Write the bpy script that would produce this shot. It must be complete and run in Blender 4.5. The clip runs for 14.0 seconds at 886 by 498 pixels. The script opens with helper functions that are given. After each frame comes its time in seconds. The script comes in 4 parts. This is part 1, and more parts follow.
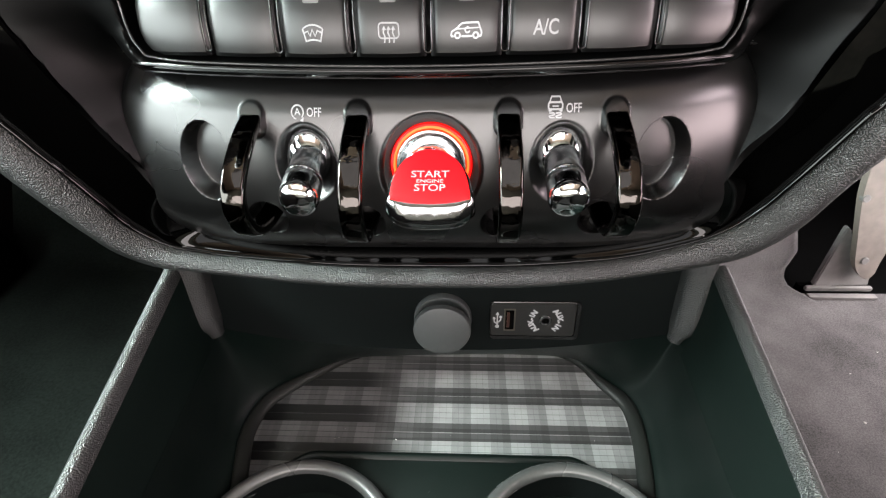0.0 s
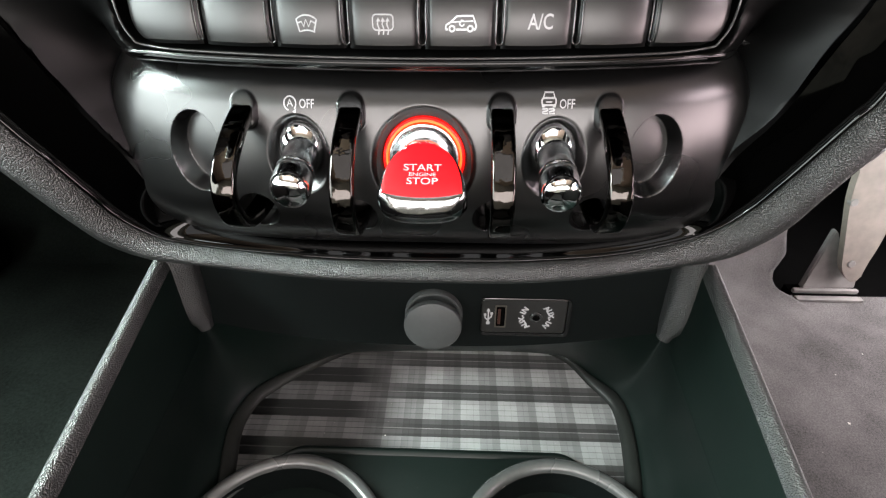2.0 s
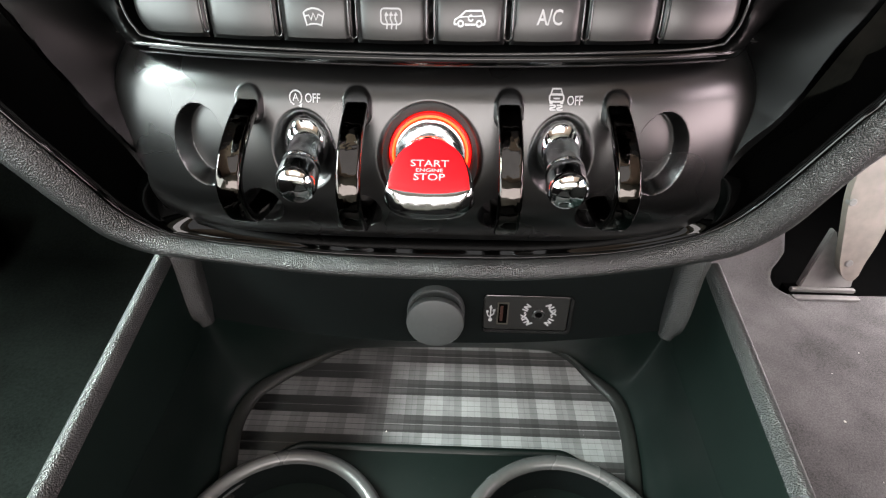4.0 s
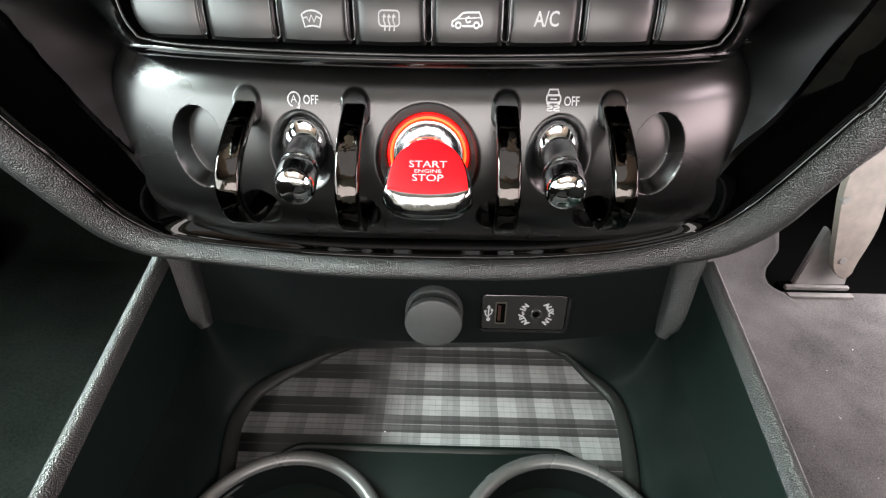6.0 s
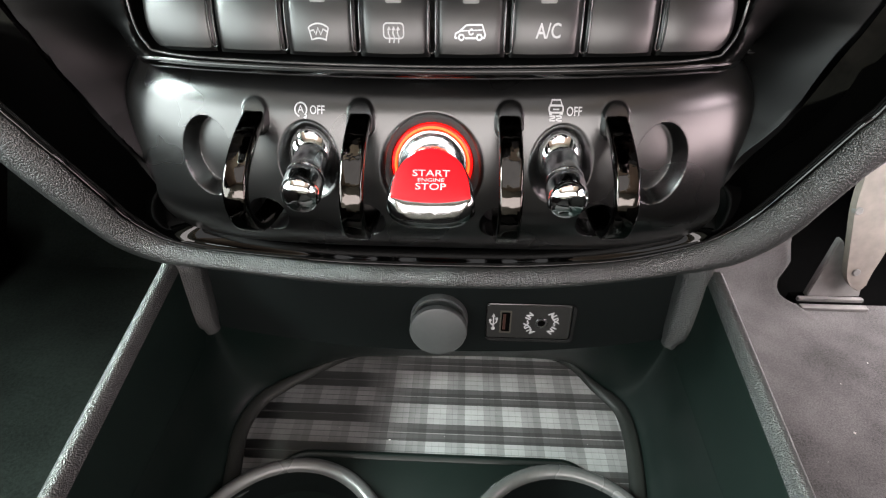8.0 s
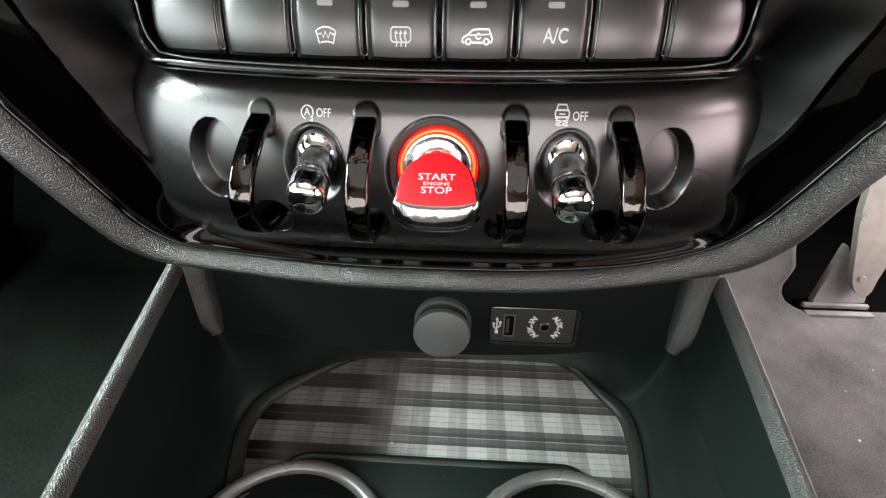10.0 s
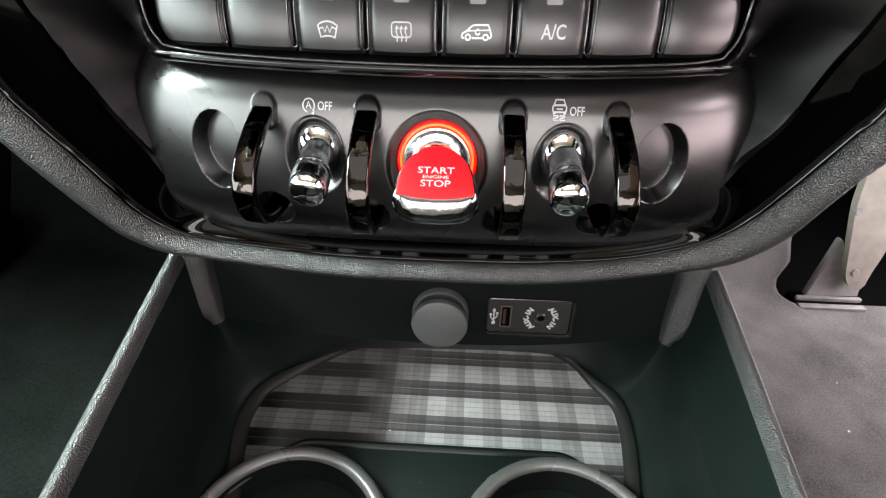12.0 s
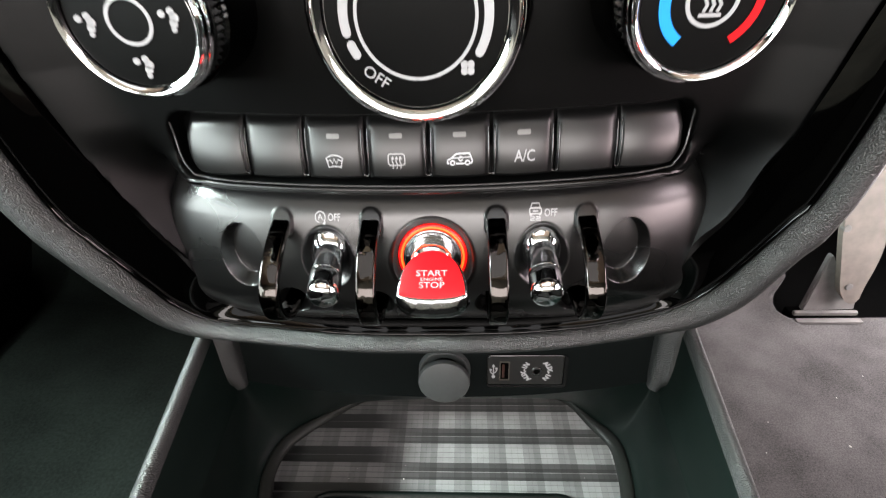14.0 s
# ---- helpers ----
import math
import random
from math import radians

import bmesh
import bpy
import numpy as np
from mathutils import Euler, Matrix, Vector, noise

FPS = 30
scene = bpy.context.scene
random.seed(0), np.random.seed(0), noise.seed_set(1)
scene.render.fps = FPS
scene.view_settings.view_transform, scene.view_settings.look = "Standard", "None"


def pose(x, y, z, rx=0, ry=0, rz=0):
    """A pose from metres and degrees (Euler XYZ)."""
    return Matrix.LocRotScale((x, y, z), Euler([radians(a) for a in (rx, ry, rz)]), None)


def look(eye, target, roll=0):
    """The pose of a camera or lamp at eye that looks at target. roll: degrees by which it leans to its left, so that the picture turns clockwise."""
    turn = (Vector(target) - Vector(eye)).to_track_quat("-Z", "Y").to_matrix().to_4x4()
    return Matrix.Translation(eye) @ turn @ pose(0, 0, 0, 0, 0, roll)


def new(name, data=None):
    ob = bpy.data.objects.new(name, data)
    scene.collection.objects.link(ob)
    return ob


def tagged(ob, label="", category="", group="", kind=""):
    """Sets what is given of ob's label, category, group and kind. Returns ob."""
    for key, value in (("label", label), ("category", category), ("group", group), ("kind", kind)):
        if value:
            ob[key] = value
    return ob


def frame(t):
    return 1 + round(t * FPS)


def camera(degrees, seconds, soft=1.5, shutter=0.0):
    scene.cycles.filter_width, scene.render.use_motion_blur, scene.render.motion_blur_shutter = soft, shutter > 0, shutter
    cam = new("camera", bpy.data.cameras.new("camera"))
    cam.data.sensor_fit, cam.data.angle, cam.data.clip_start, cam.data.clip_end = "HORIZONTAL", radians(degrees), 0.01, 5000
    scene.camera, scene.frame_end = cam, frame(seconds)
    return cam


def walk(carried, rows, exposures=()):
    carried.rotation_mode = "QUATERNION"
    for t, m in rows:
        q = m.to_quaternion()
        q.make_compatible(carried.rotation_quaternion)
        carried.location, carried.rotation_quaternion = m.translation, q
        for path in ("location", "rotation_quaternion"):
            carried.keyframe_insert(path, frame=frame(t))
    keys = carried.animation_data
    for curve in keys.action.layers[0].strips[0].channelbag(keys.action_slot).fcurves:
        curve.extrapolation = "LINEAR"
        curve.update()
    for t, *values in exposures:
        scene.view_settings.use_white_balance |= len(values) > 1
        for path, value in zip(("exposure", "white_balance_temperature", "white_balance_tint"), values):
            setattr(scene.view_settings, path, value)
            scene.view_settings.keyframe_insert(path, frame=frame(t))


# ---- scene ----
cam = camera(86.5, 14.0, soft=1.2, shutter=0.5)
PATH = [
    (0, (0.01325, 0.00819, 0.54954), (-0.00013, 0.24268, 0.36290), -1.78),
    (0.5, (0.01396, 0.00747, 0.54931), (0.00283, 0.24298, 0.36381), -1.17),
    (1, (0.01310, 0.00778, 0.54904), (0.00412, 0.24355, 0.36374), -0.60),
    (1.5, (0.01382, 0.00773, 0.54850), (0.00589, 0.24268, 0.36213), -0.24),
    (2, (0.01371, 0.00744, 0.54817), (0.00495, 0.24150, 0.36072), -0.26),
    (2.5, (0.01287, 0.00740, 0.54774), (0.00384, 0.24083, 0.35951), -0.08),
    (3, (0.01106, 0.00781, 0.54772), (0.00271, 0.24099, 0.35915), 0.10),
    (5.5, (0.01013, 0.00721, 0.54792), (0.00502, 0.23970, 0.35840), 0.49),
    (6, (0.00971, 0.00700, 0.54829), (0.00512, 0.23998, 0.35935), 0.42),
    (6.5, (0.01068, 0.00663, 0.54894), (0.00464, 0.23940, 0.35979), 0.15),
    (7, (0.01121, 0.00578, 0.54984), (0.00399, 0.24061, 0.36329), 0.56),
    (7.5, (0.01383, 0.00482, 0.55004), (0.00470, 0.24118, 0.36551), -0.11),
    (8, (0.01201, 0.00559, 0.54899), (0.00145, 0.24198, 0.36458), -0.14),
    (10.5, (0.01118, 0.00599, 0.54985), (-0.00161, 0.24312, 0.36653), 0.16),
    (11, (0.01101, 0.00507, 0.55061), (-0.00146, 0.24096, 0.36568), 0.40),
    (11.5, (0.01182, 0.00384, 0.55168), (-0.00022, 0.24002, 0.36709), 0.64),
    (12, (0.01115, 0.00312, 0.55192), (0.00031, 0.23686, 0.36418), 0.69),
    (12.5, (0.01360, 0.00194, 0.55494), (0.00135, 0.23472, 0.36610), 0.22),
    (13, (0.01686, 0.00719, 0.56071), (0.00286, 0.24260, 0.37528), -0.30),
    (13.5, (0.01717, 0.00653, 0.57433), (0.00370, 0.24524, 0.39313), -1.10),
    (14, (0.01568, 0.00079, 0.59363), (0.00114, 0.24009, 0.41329), -2.70),
]
walk(cam, [(t, look(eye, target, roll)) for t, eye, target, roll in PATH])

# ---- world and light ----
world = bpy.data.worlds.new("sky")
scene.world = world
world.use_nodes = True
wn = world.node_tree.nodes
sky = wn.new("ShaderNodeTexSky")
sky.sky_type, sky.sun_disc = "NISHITA", False
sky.sun_elevation, sky.sun_rotation = radians(40), radians(120)
wn["Background"].inputs["Strength"].default_value = 0.05
world.node_tree.links.new(sky.outputs[0], wn["Background"].inputs[0])


def area(name, m, w, h, watts, colour):
    lamp = bpy.data.lights.new(name, "AREA")
    lamp.shape, lamp.size, lamp.size_y, lamp.energy, lamp.color = "RECTANGLE", w, h, watts, colour
    ob = new(name, lamp)
    ob.matrix_world = m
    return ob


# daylight in the side windows and the rear window of the cabin
area("side_window_light", look((-0.80, -0.26, 0.76), (0.0, 0.12, 0.47)), 0.92, 0.38, 13.0, (0.90, 0.99, 0.97))
area("side_window_upper_light", look((-0.78, 0.21, 0.965), (0.0, 0.15, 0.30)), 0.56, 0.20, 45.0, (0.84, 1.0, 0.95))
# added fill from the right for the panel end; the open door is assumed
area("right_panel_fill", look((0.85, -0.30, 0.62), (0.1, 0.12, 0.46)), 0.60, 0.22, 5.0, (1.0, 0.78, 0.80))
area("door_upper_light", look((0.84, -0.05, 0.90), (0.08, 0.16, 0.50)), 0.5, 0.10, 4.0, (1.0, 0.81, 0.85))
# added fill that brightens the driver's carpet
area("foot_carpet_fill", look((0.85, 0.50, 0.28), (0.50, 0.50, 0.03)), 0.36, 0.26, 5.5, (1.0, 0.93, 0.93))
area("rear_window_light", look((0.03, -0.775, 0.785), (0.03, 0.12, 0.58)), 1.1, 0.32, 11.5, (1.0, 0.92, 0.89))
# overhead fill added for sheen on buttons and mat
area("roof_fill", look((-0.06, -0.28, 1.262), (-0.06, -0.27, 0.2)), 0.82, 0.58, 2.5, (1.0, 0.96, 0.93))


# ---- materials ----
def material(name, colour, rough=0.5, metal=0.0, var=0.15, scale=400.0, bump=0.0, bump_scale=1500.0, coat=0.0, spec=0.5,
             glow=None, strength=0.0, cells=False, rough_var=0.08, broad_scale=0.0):
    m = bpy.data.materials.new(name)
    m.use_nodes = True
    nt = m.node_tree
    n, l = nt.nodes, nt.links
    b = n["Principled BSDF"]
    b.inputs["Metallic"].default_value = metal
    b.inputs["Coat Weight"].default_value = coat
    b.inputs["Coat Roughness"].default_value = 0.05
    b.inputs["Specular IOR Level"].default_value = spec
    co = n.new("ShaderNodeTexCoord")

    def noise_at(s, detail=3.0):
        t = n.new("ShaderNodeTexNoise")
        t.inputs["Scale"].default_value, t.inputs["Detail"].default_value = s, detail
        l.new(co.outputs["Object"], t.inputs["Vector"])
        return t

    fine, broad = noise_at(scale), noise_at(broad_scale or scale / 14.0, 2.0)
    mix = n.new("ShaderNodeMath")
    mix.operation = "MULTIPLY_ADD"
    mix.inputs[1].default_value = 0.5
    l.new(fine.outputs["Fac"], mix.inputs[0])
    half = n.new("ShaderNodeMath")
    half.operation = "MULTIPLY"
    half.inputs[1].default_value = 0.5
    l.new(broad.outputs["Fac"], half.inputs[0])
    l.new(half.outputs[0], mix.inputs[2])
    ramp = n.new("ShaderNodeMapRange")
    ramp.inputs["From Min"].default_value, ramp.inputs["From Max"].default_value = 0.3, 0.7
    ramp.inputs["To Min"].default_value, ramp.inputs["To Max"].default_value = 1 - var, 1 + var
    l.new(mix.outputs[0], ramp.inputs["Value"])
    tint = n.new("ShaderNodeVectorMath")
    tint.operation = "SCALE"
    tint.inputs[0].default_value = colour
    l.new(ramp.outputs[0], tint.inputs["Scale"])
    l.new(tint.outputs[0], b.inputs["Base Color"])
    rr = n.new("ShaderNodeMapRange")
    rr.inputs["From Min"].default_value, rr.inputs["From Max"].default_value = 0.3, 0.7
    rr.inputs["To Min"].default_value, rr.inputs["To Max"].default_value = max(0.0, rough - rough_var * rough), min(1.0, rough + rough_var * rough)
    l.new(broad.outputs["Fac"], rr.inputs["Value"])
    l.new(rr.outputs[0], b.inputs["Roughness"])
    if bump:
        if cells:
            t = n.new("ShaderNodeTexVoronoi")
            t.inputs["Scale"].default_value = bump_scale
            l.new(co.outputs["Object"], t.inputs["Vector"])
            out = t.outputs["Distance"]
        else:
            out = noise_at(bump_scale, 2.0).outputs["Fac"]
        bp = n.new("ShaderNodeBump")
        bp.inputs["Strength"].default_value, bp.inputs["Distance"].default_value = bump, 0.0004
        bp.invert = cells
        l.new(out, bp.inputs["Height"])
        l.new(bp.outputs[0], b.inputs["Normal"])
    if glow:
        b.inputs["Emission Color"].default_value = (*glow, 1)
        b.inputs["Emission Strength"].default_value = strength
    return m


SATIN = material("satin_black_plastic", (0.0007, 0.0007, 0.0007), 0.285, var=0.1, bump=0.03, bump_scale=3500, spec=0.95)
SATIN_DARK = material("satin_fascia_plastic", (0.0007, 0.0008, 0.0008), 0.38, var=0.12, bump=0.05, bump_scale=3500, spec=0.15)
LIP = material("polished_lip_plastic", (0.0007, 0.0007, 0.0007), 0.20, var=0.12, bump=0.03, bump_scale=3500, spec=0.42)
BUTTON = material("button_plastic", (0.0035, 0.0036, 0.0036), 0.33, var=0.1, bump=0.05, bump_scale=2600, spec=0.70)
GLOSS = material("piano_black", (0.0003, 0.0003, 0.0003), 0.04, var=0.1, rough_var=0.3, spec=0.3)
HOOP = material("black_chrome", (0.050, 0.046, 0.043), 0.06, 1.0, var=0.12, rough_var=0.3, bump=0.45, bump_scale=210)
DARK_CHROME = material("dark_chrome", (0.60, 0.615, 0.63), 0.10, 1.0, var=0.1, scale=300, rough_var=0.3, bump=0.45, bump_scale=150)
CHROME = material("chrome", (0.86, 0.87, 0.88), 0.07, 1.0, var=0.05, scale=200, rough_var=0.4)
CHROME_WAVY = material("wavy_chrome", (0.84, 0.85, 0.86), 0.07, 1.0, var=0.06, scale=200, rough_var=0.4, bump=0.6, bump_scale=170)
PADDLE = material("rippled_chrome", (0.30, 0.305, 0.31), 0.12, 1.0, var=0.06, scale=200, rough_var=0.4, bump=0.8, bump_scale=130)
ANNULUS = material("matt_grey_bezel", (0.022, 0.021, 0.021), 0.5, var=0.1, bump=0.04, bump_scale=3500)
LEVER_BEZEL = material("satin_grey_bezel", (0.16, 0.16, 0.16), 0.36, 0.7, var=0.1)
EDGE = material("polished_edge", (0.06, 0.06, 0.06), 0.2, 0.5, var=0.08)
SEPARATOR = material("bright_divider", (0.07, 0.07, 0.07), 0.25, 0.9, var=0.08)
LEATHER = material("grained_soft_trim", (0.0135, 0.0147, 0.0144), 0.37, var=0.3, scale=900, bump=1.0, bump_scale=1550, cells=True, spec=0.84)
TRAY = material("moulded_tray_plastic", (0.0030, 0.0064, 0.0053), 0.40, var=0.15, bump=0.12, bump_scale=2600, spec=0.32)
MOULDING = material("grey_moulding_plastic", (0.011, 0.0120, 0.0108), 0.45, var=0.15, bump=0.12, bump_scale=2600, spec=0.3)
WALL_TRIM = material("grained_wall_plastic", (0.0029, 0.0067, 0.0054), 0.50, var=0.15, bump=0.15, bump_scale=2600, spec=0.2)
SOCKET = material("socket_panel_plastic", (0.00179, 0.00307, 0.00294), 0.65, var=0.15, bump=0.1, bump_scale=2600, spec=0.11)
RUBBER = material("grey_cap_plastic", (0.05376, 0.0576, 0.0576), 0.5, var=0.1, bump=0.08, bump_scale=2600)
FRAME = material("glossy_frame_plastic", (0.006, 0.006, 0.006), 0.22, var=0.1, spec=0.7)
CUP_RING = material("satin_ring_plastic", (0.064, 0.066, 0.065), 0.27, var=0.1, bump=0.1, bump_scale=2600, spec=0.8)
SLATE = material("dark_plate_plastic", (0.0125, 0.0124, 0.0118), 0.42, var=0.12, bump=0.2, bump_scale=3000)
# near-black that holds the deep shade of openings and footwells in its colour
VOID = material("near_black_shade", (0.001, 0.001, 0.001), 0.9, var=0.2, spec=0.03)
BRASS = material("dull_brass", (0.13, 0.118, 0.10), 0.35, 0.7, var=0.15)
TONGUE = material("dark_brown_plastic", (0.035, 0.014, 0.010), 0.4, var=0.15)
# white, blue and red prints have a little glow added to look brighter
WHITE = material("white_print", (0.36, 0.36, 0.37), 0.5, var=0.06, glow=(1, 1, 1), strength=0.03)
LIT_PRINT = material("lit_white_print", (0.45, 0.46, 0.48), 0.5, var=0.06, glow=(0.95, 0.97, 1.0), strength=0.30)
GREY_PRINT = material("grey_print", (0.2, 0.2, 0.195), 0.45, var=0.06)
BLUE = material("blue_print", (0.0, 0.25, 0.8), 0.5, var=0.05, glow=(0.0, 0.3, 1.0), strength=0.3)
RED = material("red_print", (0.60, 0.004, 0.008), 0.6, var=0.05, spec=0.2, glow=(1.0, 0.01, 0.012), strength=0.12)
RED_FACE = material("red_lit_plastic", (0.75, 0.004, 0.008), 0.45, var=0.05, spec=0.25, glow=(1.0, 0.006, 0.012), strength=0.45)
GLOW = material("glowing_light_ring", (0.8, 0.08, 0.03), 0.3, glow=(1.0, 0.055, 0.005), strength=5.0)
GUIDE = material("red_light_guide", (0.5, 0.01, 0.01), 0.25, glow=(1.0, 0.006, 0.004), strength=1.0)
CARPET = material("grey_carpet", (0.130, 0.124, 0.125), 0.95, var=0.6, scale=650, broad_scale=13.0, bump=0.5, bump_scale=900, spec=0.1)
# same carpet as above with the passenger side's shade put into its colour
CARPET_SHADED = material("shaded_carpet", (0.0125, 0.0152, 0.0135), 0.95, var=0.6, scale=260, broad_scale=12.0, bump=0.8, bump_scale=900, spec=0.1)
STEEL = material("worn_pedal_steel", (0.19, 0.18, 0.175), 0.6, 0.0, var=0.3, scale=60, bump=0.1)
PEDAL = material("worn_beige_paint", (0.20, 0.17, 0.15), 0.6, 0.0, var=0.3, scale=60, bump=0.1)
CABIN = material("cabin_trim", (0.0055, 0.0050, 0.0046), 0.9, var=0.2, scale=40, spec=0.05)
CABIN_GREY = material("grey_seat_cloth", (0.008, 0.0077, 0.0074), 0.9, var=0.6, scale=120, spec=0.05)
CABIN_WARM = material("warm_brown_trim", (0.30, 0.26, 0.22), 0.8, var=0.75, scale=70)
ROOF = material("beige_roof_lining", (0.62, 0.47, 0.36), 0.9, var=0.3, scale=40)


# ---- mesh helpers ----
def thing(name, at, label, category, group="", kind=""):
    ob = new(name)
    ob.empty_display_size = 0.01
    ob.location = at
    bpy.context.view_layer.update()
    return tagged(ob, label, category, group, kind)


def part(name, bm, mat, parent=None, label="", flat=False, angle=38):
    me = bpy.data.meshes.new(name)
    bmesh.ops.recalc_face_normals(bm, faces=bm.faces[:])
    bm.to_mesh(me)
    bm.free()
    me.materials.append(mat)
    if not flat:
        for p in me.polygons:
            p.use_smooth = True
        me.set_sharp_from_angle(angle=radians(angle))
    ob = new(name, me)
    if parent:
        ob.parent = parent
        ob.matrix_parent_inverse = Matrix.Translation(-base_of(parent))
    if label:
        ob["label"] = label
    return ob


def base_of(ob):
    """World base of a thing; parts below it keep world coordinates in their meshes."""
    return Vector((0, 0, 0)) if ob.type == "MESH" else Vector(ob.location)


def loft(bm, rows, close_u=False, close_v=False, cap=False):
    grid = [[bm.verts.new(p) for p in row] for row in rows]
    nr, nc = len(grid), len(grid[0])
    for i in range(nr if close_v else nr - 1):
        a, b = grid[i], grid[(i + 1) % nr]
        for j in range(nc if close_u else nc - 1):
            k = (j + 1) % nc
            bm.faces.new((a[j], a[k], b[k], b[j]))
    if cap:
        bm.faces.new(grid[0])
        bm.faces.new(grid[-1])
    return grid


def sheet(fn, u0, u1, nu, v0, v1, nv, back=None):
    """A grid sheet through fn(u, v); back: a shift that gives it a second, joined side."""
    us, vs = np.linspace(u0, u1, nu), np.linspace(v0, v1, nv)
    pts = [fn(u, v) for v in vs for u in us]
    faces = [(i * nu + j, i * nu + j + 1, (i + 1) * nu + j + 1, (i + 1) * nu + j) for i in range(nv - 1) for j in range(nu - 1)]
    if back:
        n = len(pts)
        edge = ([j for j in range(nu)] + [i * nu + nu - 1 for i in range(1, nv)] + [(nv - 1) * nu + j for j in range(nu - 2, -1, -1)]
                + [i * nu for i in range(nv - 2, 0, -1)])
        pts += [tuple(np.add(pts[e], back)) for e in edge]
        m = len(edge)
        faces += [(edge[k], edge[(k + 1) % m], n + (k + 1) % m, n + k) for k in range(m)]
    me = bpy.data.meshes.new("sheet")
    me.from_pydata(pts, [], faces)
    bm = bmesh.new()
    bm.from_mesh(me)
    bpy.data.meshes.remove(me)
    return bm


def lathe(bm, profile, origin, axis, steps=48, squash=1.0, ridges=0, depth=0.0):
    """profile: (radius, distance along axis). squash: height over width of the turned form."""
    axis = Vector(axis).normalized()
    side = Vector((1, 0, 0))
    up = axis.cross(side).normalized()
    if up.z < 0:
        up = -up
    rows = []
    for r, d in profile:
        row = []
        for i in range(steps):
            a = 2 * math.pi * i / steps
            q = r * (1 + (depth * math.cos(ridges * a) if ridges else 0))
            row.append(Vector(origin) + axis * d + side * (q * math.cos(a)) + up * (q * squash * math.sin(a)))
        rows.append(row)
    loft(bm, rows, close_u=True, cap=True)


def box(bm, lo, hi, bevel=0.0, segments=2):
    r = bmesh.ops.create_cube(bm, size=1.0)
    c, s = (Vector(lo) + Vector(hi)) / 2, Vector(hi) - Vector(lo)
    for v in r["verts"]:
        v.co = Vector((v.co.x * s.x, v.co.y * s.y, v.co.z * s.z)) + c
    if bevel:
        edges = list({e for v in r["verts"] for e in v.link_edges})
        bmesh.ops.bevel(bm, geom=edges, offset=bevel, segments=segments, profile=0.6, affect="EDGES")


def spline(points, n):
    """n points on a Catmull-Rom curve through the given ones."""
    p = [Vector(q) for q in points]
    p = [p[0] * 2 - p[1]] + p + [p[-1] * 2 - p[-2]]
    out, segs = [], len(p) - 3
    for k in range(n):
        s = k * segs / (n - 1)
        i = min(int(s), segs - 1)
        t = s - i
        a, b, c, d = p[i:i + 4]
        out.append(0.5 * (2 * b + (c - a) * t + (2 * a - 5 * b + 4 * c - d) * t * t + (3 * b - a - 3 * c + d) * t ** 3))
    return out


def ribbon(bm, line, width, place, height=0.00025, closed=False):
    """A raised stroke of the given width along a 2D line, set on a surface by place(u, v, h)."""
    p = [Vector(q) for q in line]
    n = len(p)
    left, right = [], []
    for i in range(n):
        a = p[(i - 1) % n] if closed or i else p[i]
        b = p[(i + 1) % n] if closed or i < n - 1 else p[i]
        d = (b - a).normalized()
        o = Vector((-d.y, d.x)) * width / 2
        left.append(p[i] + o)
        right.append(p[i] - o)
    rows = []
    for q, w in zip(left, right):
        rows.append([place(q.x, q.y, -0.0003), place(q.x, q.y, height), place(w.x, w.y, height), place(w.x, w.y, -0.0003)])
    loft(bm, rows, close_v=closed)


def plate(bm, outline, place, low, high):
    """A flat solid with the given 2D outline between two heights of place()."""
    a = [bm.verts.new(place(u, v, low)) for u, v in outline]
    b = [bm.verts.new(place(u, v, high)) for u, v in outline]
    n = len(a)
    for i in range(n):
        bm.faces.new((a[i], a[(i + 1) % n], b[(i + 1) % n], b[i]))
    bm.faces.new(a)
    bm.faces.new(b)


def arc(cx, cy, r, a0, a1, n=24, ry=None):
    return [(cx + r * math.cos(radians(a0 + (a1 - a0) * i / (n - 1))), cy + (ry or r) * math.sin(radians(a0 + (a1 - a0) * i / (n - 1)))) for i in range(n)]


def rounded(cx, cy, w, h, r, n=6):
    out = []
    for sx, sy, a in ((1, 1, 0), (-1, 1, 90), (-1, -1, 180), (1, -1, 270)):
        out += arc(cx + sx * (w / 2 - r), cy + sy * (h / 2 - r), r, a, a + 90, n)
    return out


def lettering(bm, words, size, place, u=0.0, v=0.0, turn=0.0, wide=1.0, height=0.0003, align="CENTER", bold=0.0):
    """Raised letters on a surface; turn in degrees about their middle."""
    cu = bpy.data.curves.new("letters", "FONT")
    cu.body, cu.size, cu.align_x, cu.align_y, cu.resolution_u = words, size, align, "CENTER", 3
    cu.offset = size * bold
    ob = new("letters", cu)
    bpy.context.view_layer.update()
    me = bpy.data.meshes.new_from_object(ob.evaluated_get(bpy.context.evaluated_depsgraph_get()))
    bpy.data.objects.remove(ob)
    bpy.data.curves.remove(cu)
    t = bmesh.new()
    t.from_mesh(me)
    bpy.data.meshes.remove(me)
    bmesh.ops.remove_doubles(t, verts=t.verts[:], dist=size * 1e-4)
    c, s = math.cos(radians(turn)), math.sin(radians(turn))
    made = {}
    for f in list(t.faces):
        vs = []
        for q in f.verts:
            if q not in made:
                x, y = q.co.x * wide, q.co.y
                x, y = u + c * x - s * y, v + s * x + c * y
                made[q] = bm.verts.new(place(x, y, height))
            vs.append(made[q])
        try:
            bm.faces.new(vs)
        except ValueError:
            pass
    t.free()


